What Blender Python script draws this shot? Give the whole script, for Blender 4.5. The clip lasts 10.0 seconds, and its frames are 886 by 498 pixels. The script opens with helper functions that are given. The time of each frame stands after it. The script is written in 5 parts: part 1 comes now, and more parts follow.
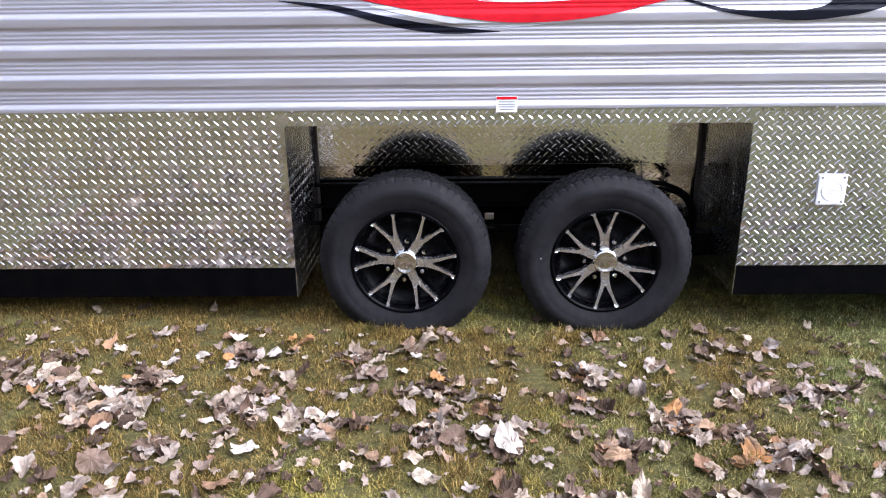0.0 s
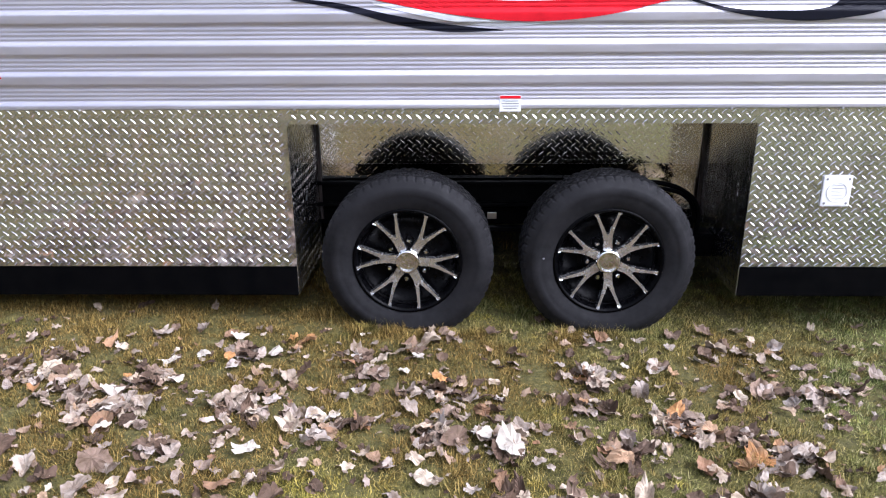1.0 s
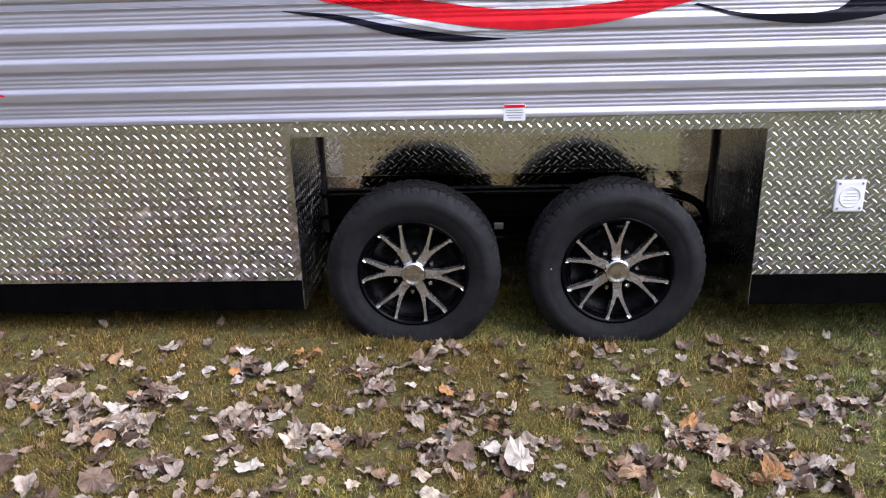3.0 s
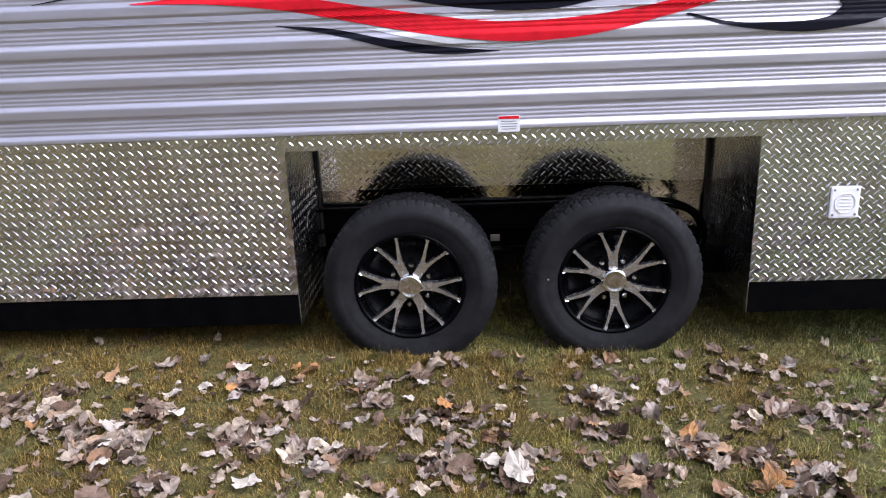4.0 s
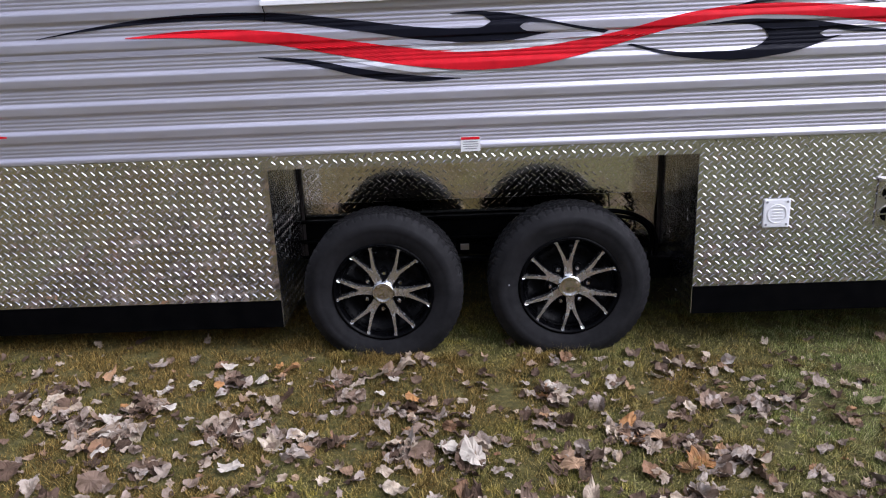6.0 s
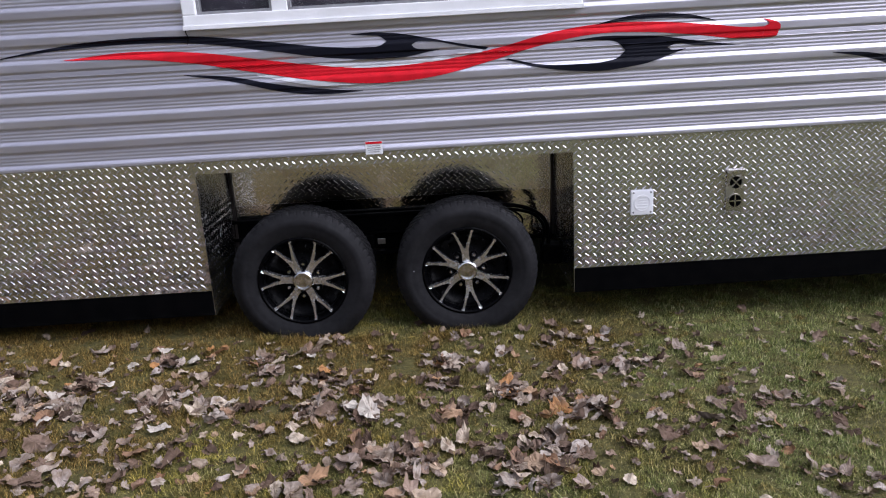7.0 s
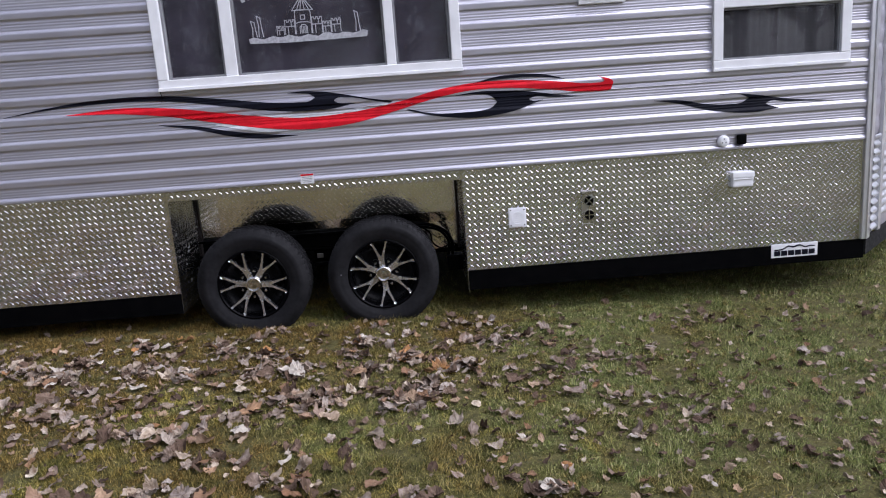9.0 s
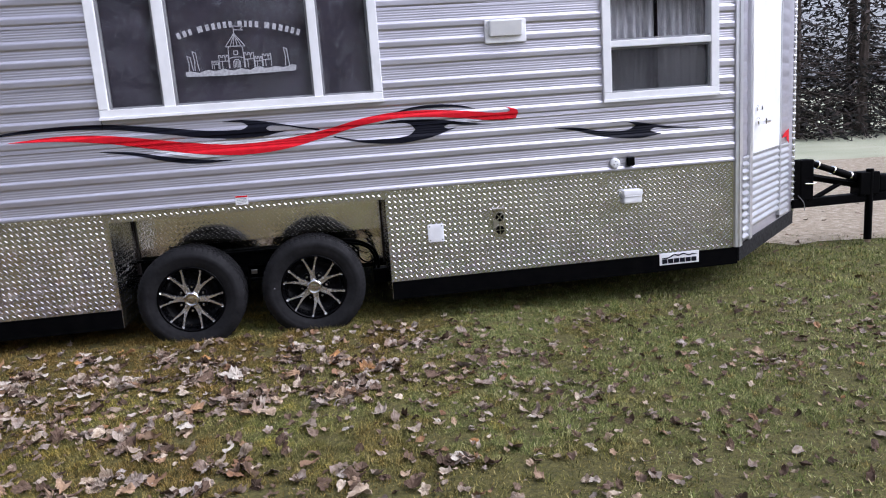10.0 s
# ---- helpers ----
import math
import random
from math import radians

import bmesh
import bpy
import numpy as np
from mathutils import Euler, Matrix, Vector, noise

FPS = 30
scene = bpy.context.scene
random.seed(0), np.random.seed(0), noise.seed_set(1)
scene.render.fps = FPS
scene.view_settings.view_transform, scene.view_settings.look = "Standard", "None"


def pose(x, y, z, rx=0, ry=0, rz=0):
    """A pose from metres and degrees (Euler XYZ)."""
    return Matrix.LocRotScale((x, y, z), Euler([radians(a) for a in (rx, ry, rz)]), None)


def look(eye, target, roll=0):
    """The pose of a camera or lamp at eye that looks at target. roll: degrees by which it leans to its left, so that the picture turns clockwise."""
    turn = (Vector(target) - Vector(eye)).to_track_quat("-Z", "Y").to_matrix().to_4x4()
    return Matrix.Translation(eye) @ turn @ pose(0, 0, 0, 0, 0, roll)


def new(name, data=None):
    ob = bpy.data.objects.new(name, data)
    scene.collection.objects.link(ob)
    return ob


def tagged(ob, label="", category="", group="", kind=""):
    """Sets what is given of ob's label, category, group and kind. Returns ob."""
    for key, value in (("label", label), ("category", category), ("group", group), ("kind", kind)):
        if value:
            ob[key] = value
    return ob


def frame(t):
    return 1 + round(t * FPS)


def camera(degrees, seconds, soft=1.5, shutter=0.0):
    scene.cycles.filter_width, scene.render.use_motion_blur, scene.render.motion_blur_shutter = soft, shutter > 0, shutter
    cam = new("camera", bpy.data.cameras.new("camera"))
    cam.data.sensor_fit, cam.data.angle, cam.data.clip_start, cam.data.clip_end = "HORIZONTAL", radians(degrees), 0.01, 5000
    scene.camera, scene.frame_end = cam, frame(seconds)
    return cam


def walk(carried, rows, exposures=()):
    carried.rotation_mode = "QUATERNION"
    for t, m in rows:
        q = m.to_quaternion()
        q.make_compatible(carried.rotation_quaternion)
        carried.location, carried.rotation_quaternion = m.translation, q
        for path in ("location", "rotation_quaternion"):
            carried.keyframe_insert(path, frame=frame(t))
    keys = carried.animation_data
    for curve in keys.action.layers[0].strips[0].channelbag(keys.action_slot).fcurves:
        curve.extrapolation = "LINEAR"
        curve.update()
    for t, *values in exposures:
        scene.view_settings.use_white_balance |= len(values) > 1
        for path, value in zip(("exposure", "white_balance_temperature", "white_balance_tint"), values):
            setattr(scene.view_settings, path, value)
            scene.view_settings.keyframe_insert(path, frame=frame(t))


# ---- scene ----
cam = camera(63.0, 10.0, soft=1.05)
PATH = [
    (0, (0.215, -2.769, 1.277), (0.176, -0.875, 0.637), -0.69),
    (0.5, (0.204, -2.770, 1.276), (0.160, -0.874, 0.641), -0.22),
    (1, (0.208, -2.755, 1.281), (0.167, -0.863, 0.634), -0.37),
    (1.5, (0.205, -2.748, 1.276), (0.161, -0.854, 0.635), -0.59),
    (2, (0.202, -2.740, 1.277), (0.151, -0.844, 0.641), -0.83),
    (3.5, (0.242, -2.716, 1.266), (0.161, -0.809, 0.667), -1.71),
    (4, (0.235, -2.719, 1.259), (0.169, -0.805, 0.681), -2.25),
    (4.5, (0.246, -2.721, 1.259), (0.169, -0.807, 0.685), -2.67),
    (5, (0.263, -2.733, 1.249), (0.168, -0.813, 0.699), -3.14),
    (6.5, (0.483, -3.175, 1.375), (0.462, -1.257, 0.809), -2.56),
    (7, (0.656, -3.405, 1.347), (0.680, -1.478, 0.814), -3.34),
    (7.5, (0.779, -3.665, 1.310), (0.837, -1.725, 0.825), -3.42),
    (8, (0.788, -3.945, 1.331), (0.909, -2.005, 0.858), -3.44),
    (8.5, (0.884, -4.161, 1.350), (1.017, -2.201, 0.977), -4.04),
    (9, (1.015, -4.421, 1.343), (1.094, -2.465, 0.933), -4.11),
    (9.5, (1.038, -4.674, 1.355), (1.201, -2.713, 0.996), -3.92),
    (10, (1.037, -4.881, 1.390), (1.306, -2.934, 1.020), -4.10),
]
walk(cam, [(t, look(eye, target, roll)) for t, eye, target, roll in PATH],
     exposures=[(0, 1.13, 5520, 18), (2, 0.93, 5560, 18), (3.5, 0.65, 5620, 18), (5, 0.80, 5620, 18), (6.5, 0.12, 5650, 18), (7.5, 0.20, 5650, 18), (8, 0.36, 5650, 18), (8.5, 0.14, 5500, 18), (9, 0.06, 5650, 18), (9.5, -0.06, 5650, 18), (10, 0.30, 5600, 18)])

# ---- world and light ----
SUN_UP, SUN_TURN = 45.0, 118.0
world = bpy.data.worlds.new("overcast_sky")
scene.world = world
world.use_nodes = True
wn, wl = world.node_tree.nodes, world.node_tree.links
bg = wn["Background"]
sky = wn.new("ShaderNodeTexSky")
sky.sky_type = "NISHITA"
sky.sun_disc = False
sky.sun_elevation, sky.sun_rotation = radians(SUN_UP), radians(SUN_TURN)
sky.air_density, sky.dust_density, sky.ozone_density = 1.0, 6.0, 0.6
grey = wn.new("ShaderNodeHueSaturation")
grey.inputs["Saturation"].default_value = 0.30
wl.new(sky.outputs[0], grey.inputs["Color"])
cloud = wn.new("ShaderNodeMix")
cloud.data_type = "RGBA"
cloud.inputs[0].default_value = 0.22
cloud.inputs[7].default_value = (5.0, 5.05, 5.2, 1)
wl.new(grey.outputs[0], cloud.inputs[6])
wl.new(cloud.outputs[2], bg.inputs["Color"])
bg.inputs["Strength"].default_value = 0.18
sun = new("sun", bpy.data.lights.new("sun", "SUN"))
sun.data.energy, sun.data.angle, sun.data.color = 1.1, radians(60), (1.0, 0.97, 0.94)
sun.matrix_world = look((0, 0, 0), (-math.cos(radians(SUN_UP)) * math.sin(radians(SUN_TURN)), -math.cos(radians(SUN_UP)) * math.cos(radians(SUN_TURN)), -math.sin(radians(SUN_UP))))


# ---- materials ----
class Mat:
    """A node material with a few helpers."""

    def __init__(self, name, color=(0.5, 0.5, 0.5), rough=0.5, metal=0.0, **more):
        self.mat = bpy.data.materials.new(name)
        self.mat.use_nodes = True
        self.tree = self.mat.node_tree
        self.bsdf = self.tree.nodes["Principled BSDF"]
        self.put("Base Color", (*color, 1))
        self.put("Roughness", rough)
        self.put("Metallic", metal)
        for key, value in more.items():
            self.put(key.replace("_", " "), value)
        self.coords = None

    def put(self, socket, value):
        self.bsdf.inputs[socket].default_value = value

    def node(self, kind, **values):
        n = self.tree.nodes.new(kind)
        for key, value in values.items():
            n.inputs[key.replace("_", " ")].default_value = value
        return n

    def link(self, a, b):
        self.tree.links.new(a, b)

    def where(self):
        if self.coords is None:
            self.coords = self.tree.nodes.new("ShaderNodeNewGeometry").outputs["Position"]
        return self.coords

    def noise(self, scale, detail=4.0, stretch=None, rough=0.55):
        n = self.node("ShaderNodeTexNoise", Scale=scale, Detail=detail, Roughness=rough)
        src = self.where()
        if stretch:
            m = self.node("ShaderNodeMapping")
            m.inputs["Scale"].default_value = stretch
            self.link(src, m.inputs["Vector"])
            src = m.outputs[0]
        self.link(src, n.inputs["Vector"])
        return n.outputs["Fac"]

    def ramp(self, fac, *stops):
        r = self.tree.nodes.new("ShaderNodeValToRGB")
        els = r.color_ramp.elements
        while len(els) < len(stops):
            els.new(0.5)
        for e, (at, col) in zip(els, stops):
            e.position, e.color = at, (*col, 1) if len(col) == 3 else col
        self.link(fac, r.inputs["Fac"])
        return r.outputs["Color"]

    def span(self, fac, low, high, a=0.3, b=0.7):
        m = self.node("ShaderNodeMapRange", From_Min=a, From_Max=b, To_Min=low, To_Max=high)
        self.link(fac, m.inputs["Value"])
        return m.outputs[0]

    def mix(self, fac, a, b):
        m = self.tree.nodes.new("ShaderNodeMix")
        m.data_type = "RGBA"
        if isinstance(fac, float):
            m.inputs[0].default_value = fac
        else:
            self.link(fac, m.inputs[0])
        for socket, v in ((m.inputs[6], a), (m.inputs[7], b)):
            if isinstance(v, tuple):
                socket.default_value = (*v, 1)
            else:
                self.link(v, socket)
        return m.outputs[2]

    def set(self, socket, out):
        self.link(out, self.bsdf.inputs[socket])
        return self

    def bump(self, fac, strength=0.2, distance=0.002):
        b = self.node("ShaderNodeBump", Strength=strength, Distance=distance)
        self.link(fac, b.inputs["Height"])
        if self.bsdf.inputs["Normal"].links:
            self.link(self.bsdf.inputs["Normal"].links[0].from_socket, b.inputs["Normal"])
        self.link(b.outputs[0], self.bsdf.inputs["Normal"])
        return self

    def random(self):
        return self.tree.nodes.new("ShaderNodeObjectInfo").outputs["Random"]

    def island(self):
        return self.tree.nodes.new("ShaderNodeNewGeometry").outputs["Random Per Island"]


def make_mats():
    m = {}
    # painted silver siding: satin, faintly violet, streaked by rain
    s = Mat("silver_siding", (0.58, 0.58, 0.62), 0.38, 0.72)
    st = s.noise(3.0, 3, (0.4, 1, 9))
    s.set("Base Color", s.ramp(st, (0.3, (0.52, 0.505, 0.565)), (0.7, (0.61, 0.595, 0.655))))
    s.set("Roughness", s.span(s.noise(14, 4, (0.3, 1, 3)), 0.30, 0.46))
    s.bump(s.noise(1.6, 2, (0.6, 1, 1.2)), 0.25, 0.006)
    m["siding"] = s.mat
    # polished aluminium tread plate
    p = Mat("tread_plate", (0.80, 0.79, 0.79), 0.16, 0.97)
    p.set("Base Color", p.ramp(p.noise(5, 5), (0.25, (0.60, 0.59, 0.60)), (0.75, (0.84, 0.83, 0.83))))
    p.set("Roughness", p.span(p.noise(11, 5), 0.03, 0.08))
    p.bump(p.noise(2.2, 2), 0.10, 0.010).bump(p.noise(26, 2), 0.05, 0.003)
    m["plate"] = p.mat
    # wheel well copy, its colour raised to offset the weak light in there
    p = Mat("tread_plate_brightened", (0.80, 0.77, 0.70), 0.07, 1.0)
    p.set("Base Color", p.ramp(p.noise(5, 5), (0.25, (0.80, 0.76, 0.68)), (0.75, (0.95, 0.93, 0.88))))
    p.set("Roughness", p.span(p.noise(11, 5), 0.05, 0.13))
    p.bump(p.noise(2.2, 2), 0.10, 0.008)
    m["plate_well"] = p.mat
    p = Mat("tread_plate_scuffed", (0.7, 0.7, 0.7), 0.3, 1.0)
    p.set("Base Color", p.ramp(p.noise(6, 5), (0.25, (0.46, 0.45, 0.45)), (0.75, (0.70, 0.69, 0.68))))
    p.set("Roughness", p.span(p.noise(12, 5), 0.14, 0.28))
    m["plate_side"] = p.mat
    q = Mat("flat_sheet", (0.66, 0.64, 0.60), 0.22, 1.0)
    q.set("Base Color", q.ramp(q.noise(6, 5), (0.25, (0.50, 0.47, 0.43)), (0.75, (0.70, 0.68, 0.64))))
    q.set("Roughness", q.span(q.noise(9, 5), 0.16, 0.36)).bump(q.noise(2.5, 2), 0.2, 0.01)
    m["sheet"] = q.mat
    an = Mat("rusty_angle", (0.03, 0.022, 0.02), 0.5)
    an.set("Base Color", an.ramp(an.noise(18, 5), (0.3, (0.014, 0.011, 0.010)), (0.7, (0.045, 0.030, 0.024)))).bump(an.noise(60, 3), 0.2, 0.001)
    m["angle"] = an.mat
    t = Mat("bright_trim", (0.82, 0.82, 0.84), 0.22, 0.9)
    t.set("Roughness", t.span(t.noise(20, 4), 0.16, 0.32)).bump(t.noise(6, 2), 0.15, 0.004)
    m["trim"] = t.mat
    t = Mat("painted_guard", (0.74, 0.74, 0.77), 0.30, 0.80)
    t.set("Base Color", t.ramp(t.noise(9, 4), (0.3, (0.68, 0.68, 0.71)), (0.7, (0.78, 0.78, 0.81))))
    t.set("Roughness", t.span(t.noise(20, 4), 0.28, 0.42))
    m["guard"] = t.mat
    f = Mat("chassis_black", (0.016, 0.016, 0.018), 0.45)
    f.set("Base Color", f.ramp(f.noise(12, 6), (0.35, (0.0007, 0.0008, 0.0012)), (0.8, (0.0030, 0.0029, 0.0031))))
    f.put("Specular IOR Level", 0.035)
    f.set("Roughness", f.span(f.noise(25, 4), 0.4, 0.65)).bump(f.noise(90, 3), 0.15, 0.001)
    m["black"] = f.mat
    r = Mat("tyre_rubber", (0.02, 0.02, 0.022), 0.62)
    r.set("Base Color", r.ramp(r.noise(16, 6), (0.3, (0.0050, 0.0049, 0.0058)), (0.75, (0.0150, 0.0145, 0.0160))))
    r.put("Specular IOR Level", 0.20)
    r.set("Roughness", r.span(r.noise(40, 4), 0.55, 0.8)).bump(r.noise(220, 3), 0.25, 0.001)
    m["rubber"] = r.mat
    g = Mat("gloss_black", (0.0012, 0.0012, 0.0016), 0.3, 0.0)
    g.put("Specular IOR Level", 0.06)
    g.set("Roughness", g.span(g.noise(50, 4), 0.22, 0.40))
    m["rim_black"] = g.mat
    a = Mat("machined_alloy", (0.80, 0.80, 0.80), 0.35, 0.95)
    a.set("Roughness", a.span(a.noise(30, 3), 0.18, 0.30))
    m["alloy"] = a.mat
    c = Mat("chrome", (0.86, 0.86, 0.86), 0.07, 1.0)
    c.set("Roughness", c.span(c.noise(40, 4), 0.04, 0.14))
    m["chrome"] = c.mat
    for key, col in (("decal_black", (0.007, 0.0075, 0.014)), ("decal_red", (0.62, 0.012, 0.022)), ("decal_silver", (0.60, 0.61, 0.64))):
        d = Mat(key, col, 0.45)
        d.put("Specular IOR Level", 0.12)
        lo, hi = tuple(v * 0.85 for v in col), tuple(min(1, v * 1.12) for v in col)
        d.set("Base Color", d.ramp(d.noise(18, 4), (0.3, lo), (0.7, hi)))
        d.set("Roughness", d.span(d.noise(30, 4), 0.38, 0.55))
        m[key] = d.mat
    w = Mat("white_vinyl", (0.80, 0.80, 0.80), 0.38)
    w.set("Base Color", w.ramp(w.noise(8, 5), (0.3, (0.77, 0.77, 0.78)), (0.7, (0.87, 0.87, 0.88)))).bump(w.noise(90, 3), 0.06, 0.001)
    m["white"] = w.mat
    m["door_white"] = w.mat
    k = Mat("grey_seal", (0.20, 0.20, 0.21), 0.6)
    k.set("Base Color", k.ramp(k.noise(20, 4), (0.3, (0.15, 0.15, 0.16)), (0.7, (0.26, 0.26, 0.27))))
    m["seal"] = k.mat
    gl = Mat("window_glass", (0.93, 0.93, 0.95), 0.02, 0.0, Transmission_Weight=1.0, IOR=1.45)
    gl.bump(gl.noise(1.5, 1), 0.05, 0.004)
    m["glass"] = gl.mat
    et = Mat("etched_white", (0.62, 0.63, 0.64), 0.7)
    et.set("Base Color", et.ramp(et.noise(60, 4), (0.3, (0.28, 0.28, 0.30)), (0.7, (0.54, 0.54, 0.57))))
    m["etch"] = et.mat
    cu = Mat("sheer_curtain", (0.55, 0.55, 0.56), 0.9)
    cu.set("Base Color", cu.ramp(cu.noise(14, 5, (6, 1, 0.6)), (0.3, (0.32, 0.32, 0.33)), (0.75, (0.62, 0.62, 0.63)))).bump(cu.noise(30, 3, (4, 1, 0.4)), 0.3, 0.006)
    m["curtain"] = cu.mat
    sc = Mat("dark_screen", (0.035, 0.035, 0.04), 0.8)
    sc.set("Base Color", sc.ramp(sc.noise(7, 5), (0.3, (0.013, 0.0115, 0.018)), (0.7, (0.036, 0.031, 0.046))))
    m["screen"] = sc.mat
    gz = Mat("screen_gauze", (0.02, 0.02, 0.022), 0.8)
    gz.put("Alpha", 0.6)
    m["gauze"] = gz.mat
    st = Mat("sticker_white", (0.80, 0.80, 0.80), 0.45)
    st.set("Base Color", st.ramp(st.noise(30, 3), (0.3, (0.74, 0.74, 0.74)), (0.7, (0.84, 0.84, 0.84))))
    m["sticker"] = st.mat
    wd = Mat("weathered_wood", (0.30, 0.22, 0.15), 0.8)
    wd.set("Base Color", wd.ramp(wd.noise(10, 6, (4, 4, 0.6)), (0.3, (0.20, 0.14, 0.09)), (0.7, (0.40, 0.31, 0.22)))).bump(wd.noise(30, 5, (4, 4, 0.5)), 0.4, 0.003)
    m["wood"] = wd.mat
    # lawn soil under the blades
    e = Mat("lawn_soil", (0.09, 0.08, 0.03), 0.95)
    base = e.ramp(e.noise(45, 8, rough=0.75), (0.3, (0.030, 0.027, 0.007)), (0.5, (0.085, 0.076, 0.016)), (0.72, (0.19, 0.16, 0.045)))
    far = e.ramp(e.noise(0.35, 6, rough=0.6), (0.35, (0.33, 0.35, 0.24)), (0.65, (0.44, 0.44, 0.32)))
    sep = e.tree.nodes.new("ShaderNodeSeparateXYZ")
    e.link(e.where(), sep.inputs[0])
    e.set("Base Color", e.mix(e.span(sep.outputs["Y"], 0.0, 1.0, 4.0, 9.0), base, far))
    e.bump(e.noise(40, 6, rough=0.7), 0.8, 0.02)
    m["soil"] = e.mat
    dl = Mat("leaf_litter_ground", (0.26, 0.20, 0.14), 0.95)
    dl.set("Base Color", dl.ramp(dl.noise(11, 8, rough=0.75), (0.3, (0.16, 0.125, 0.08)), (0.5, (0.34, 0.28, 0.20)), (0.7, (0.56, 0.48, 0.39))))
    dl.bump(dl.noise(18, 6, rough=0.7), 0.9, 0.03)
    m["litter"] = dl.mat
    # grass blades, green to straw, in drifts
    b = Mat("grass_blade", (0.10, 0.12, 0.03), 0.6)
    fresh = b.ramp(b.island(), (0.0, (0.034, 0.040, 0.005)), (0.35, (0.205, 0.198, 0.020)), (0.70, (0.50, 0.44, 0.060)), (1.0, (0.86, 0.74, 0.22)))
    lush = b.ramp(b.island(), (0.0, (0.018, 0.028, 0.007)), (0.40, (0.130, 0.162, 0.040)), (0.80, (0.31, 0.335, 0.105)), (1.0, (0.62, 0.59, 0.32)))
    dry = b.ramp(b.island(), (0.0, (0.030, 0.020, 0.005)), (0.5, (0.125, 0.080, 0.016)), (1.0, (0.44, 0.31, 0.095)))
    sx = b.tree.nodes.new("ShaderNodeSeparateXYZ")
    b.link(b.where(), sx.inputs[0])

    def drift(fine, near, far):
        """Patches that thin out or thicken along the trailer."""
        add = b.node("ShaderNodeMath")
        add.operation = "ADD"
        b.link(fine, add.inputs[0])
        b.link(b.span(sx.outputs["X"], near, far, -1.2, 2.6), add.inputs[1])
        return add.outputs[0]

    tuft = b.mix(b.span(drift(b.noise(7.0, 4), -0.06, 0.24), 0.0, 1.0, 0.42, 0.58), fresh, lush)
    brown = b.mix(b.span(drift(b.noise(1.1, 4), 0.26, -0.16), 0.0, 1.0, 0.40, 0.64), tuft, dry)
    moss = b.ramp(b.island(), (0.0, (0.014, 0.022, 0.005)), (0.6, (0.052, 0.068, 0.014)), (1.0, (0.18, 0.18, 0.05)))
    patchy = b.mix(b.span(b.noise(5.0, 5, rough=0.65), 0.65, 0.0, 0.36, 0.50), brown, moss)
    b.set("Base Color", b.mix(b.span(b.noise(16.0, 3), 0.0, 0.75, 0.54, 0.66), patchy, dry))
    b.put("Specular IOR Level", 0.15)
    b.put("Roughness", 0.8)
    m["grass"] = b.mat
    for key, pick in (("leaf", "object"), ("leaf_stuff", "island")):
        lf = Mat(key + "_dead", (0.3, 0.24, 0.2), 0.75)
        rnd = lf.random() if pick == "object" else lf.island()
        col = lf.ramp(rnd, (0.0, (0.062, 0.038, 0.025)), (0.18, (0.135, 0.085, 0.058)), (0.34, (0.215, 0.150, 0.110)), (0.50, (0.300, 0.250, 0.212)), (0.62, (0.390, 0.315, 0.235)), (0.72, (0.430, 0.380, 0.335)), (0.80, (0.225, 0.115, 0.058)), (0.93, (0.560, 0.480, 0.370)), (1.0, (0.330, 0.155, 0.052)))
        dark = lf.ramp(rnd, (0.0, (0.038, 0.024, 0.014)), (1.0, (0.18, 0.115, 0.065)))
        lf.put("Specular IOR Level", 0.25)
        lf.set("Base Color", lf.mix(lf.span(lf.noise(30, 5), 0.0, 0.85, 0.38, 0.68), col, dark))
        lf.bump(lf.noise(70, 4), 0.4, 0.004)
        m[key] = lf.mat
    for key, a, b in (("leaf_pale", (0.30, 0.26, 0.215), (0.52, 0.465, 0.385)), ("leaf_rust", (0.24, 0.11, 0.04), (0.46, 0.23, 0.07))):
        lf = Mat(key, a, 0.7)
        lf.set("Base Color", lf.ramp(lf.noise(26, 5), (0.3, a), (0.65, b))).bump(lf.noise(70, 4), 0.4, 0.004)
        m[key] = lf.mat
    bk = Mat("bark", (0.08, 0.06, 0.05), 0.9)
    bk.set("Base Color", bk.ramp(bk.noise(8, 6, (2, 2, 0.5)), (0.3, (0.035, 0.028, 0.024)), (0.7, (0.13, 0.10, 0.085)))).bump(bk.noise(14, 5), 0.6, 0.02)
    m["bark"] = bk.mat
    sp = Mat("spruce_needles", (0.02, 0.03, 0.018), 0.8)
    sp.set("Base Color", sp.ramp(sp.island(), (0.0, (0.010, 0.011, 0.009)), (0.6, (0.026, 0.024, 0.021)), (1.0, (0.075, 0.055, 0.050))))
    m["needles"] = sp.mat
    return m


M = make_mats()


# ---- mesh helpers ----
def mesh_of(name, verts, faces, material=None, smooth=False):
    me = bpy.data.meshes.new(name)
    me.from_pydata([tuple(v) for v in verts], [], [tuple(f) for f in faces])
    if material:
        me.materials.append(material)
    if smooth:
        me.polygons.foreach_set("use_smooth", [True] * len(me.polygons))
    me.update()
    return me


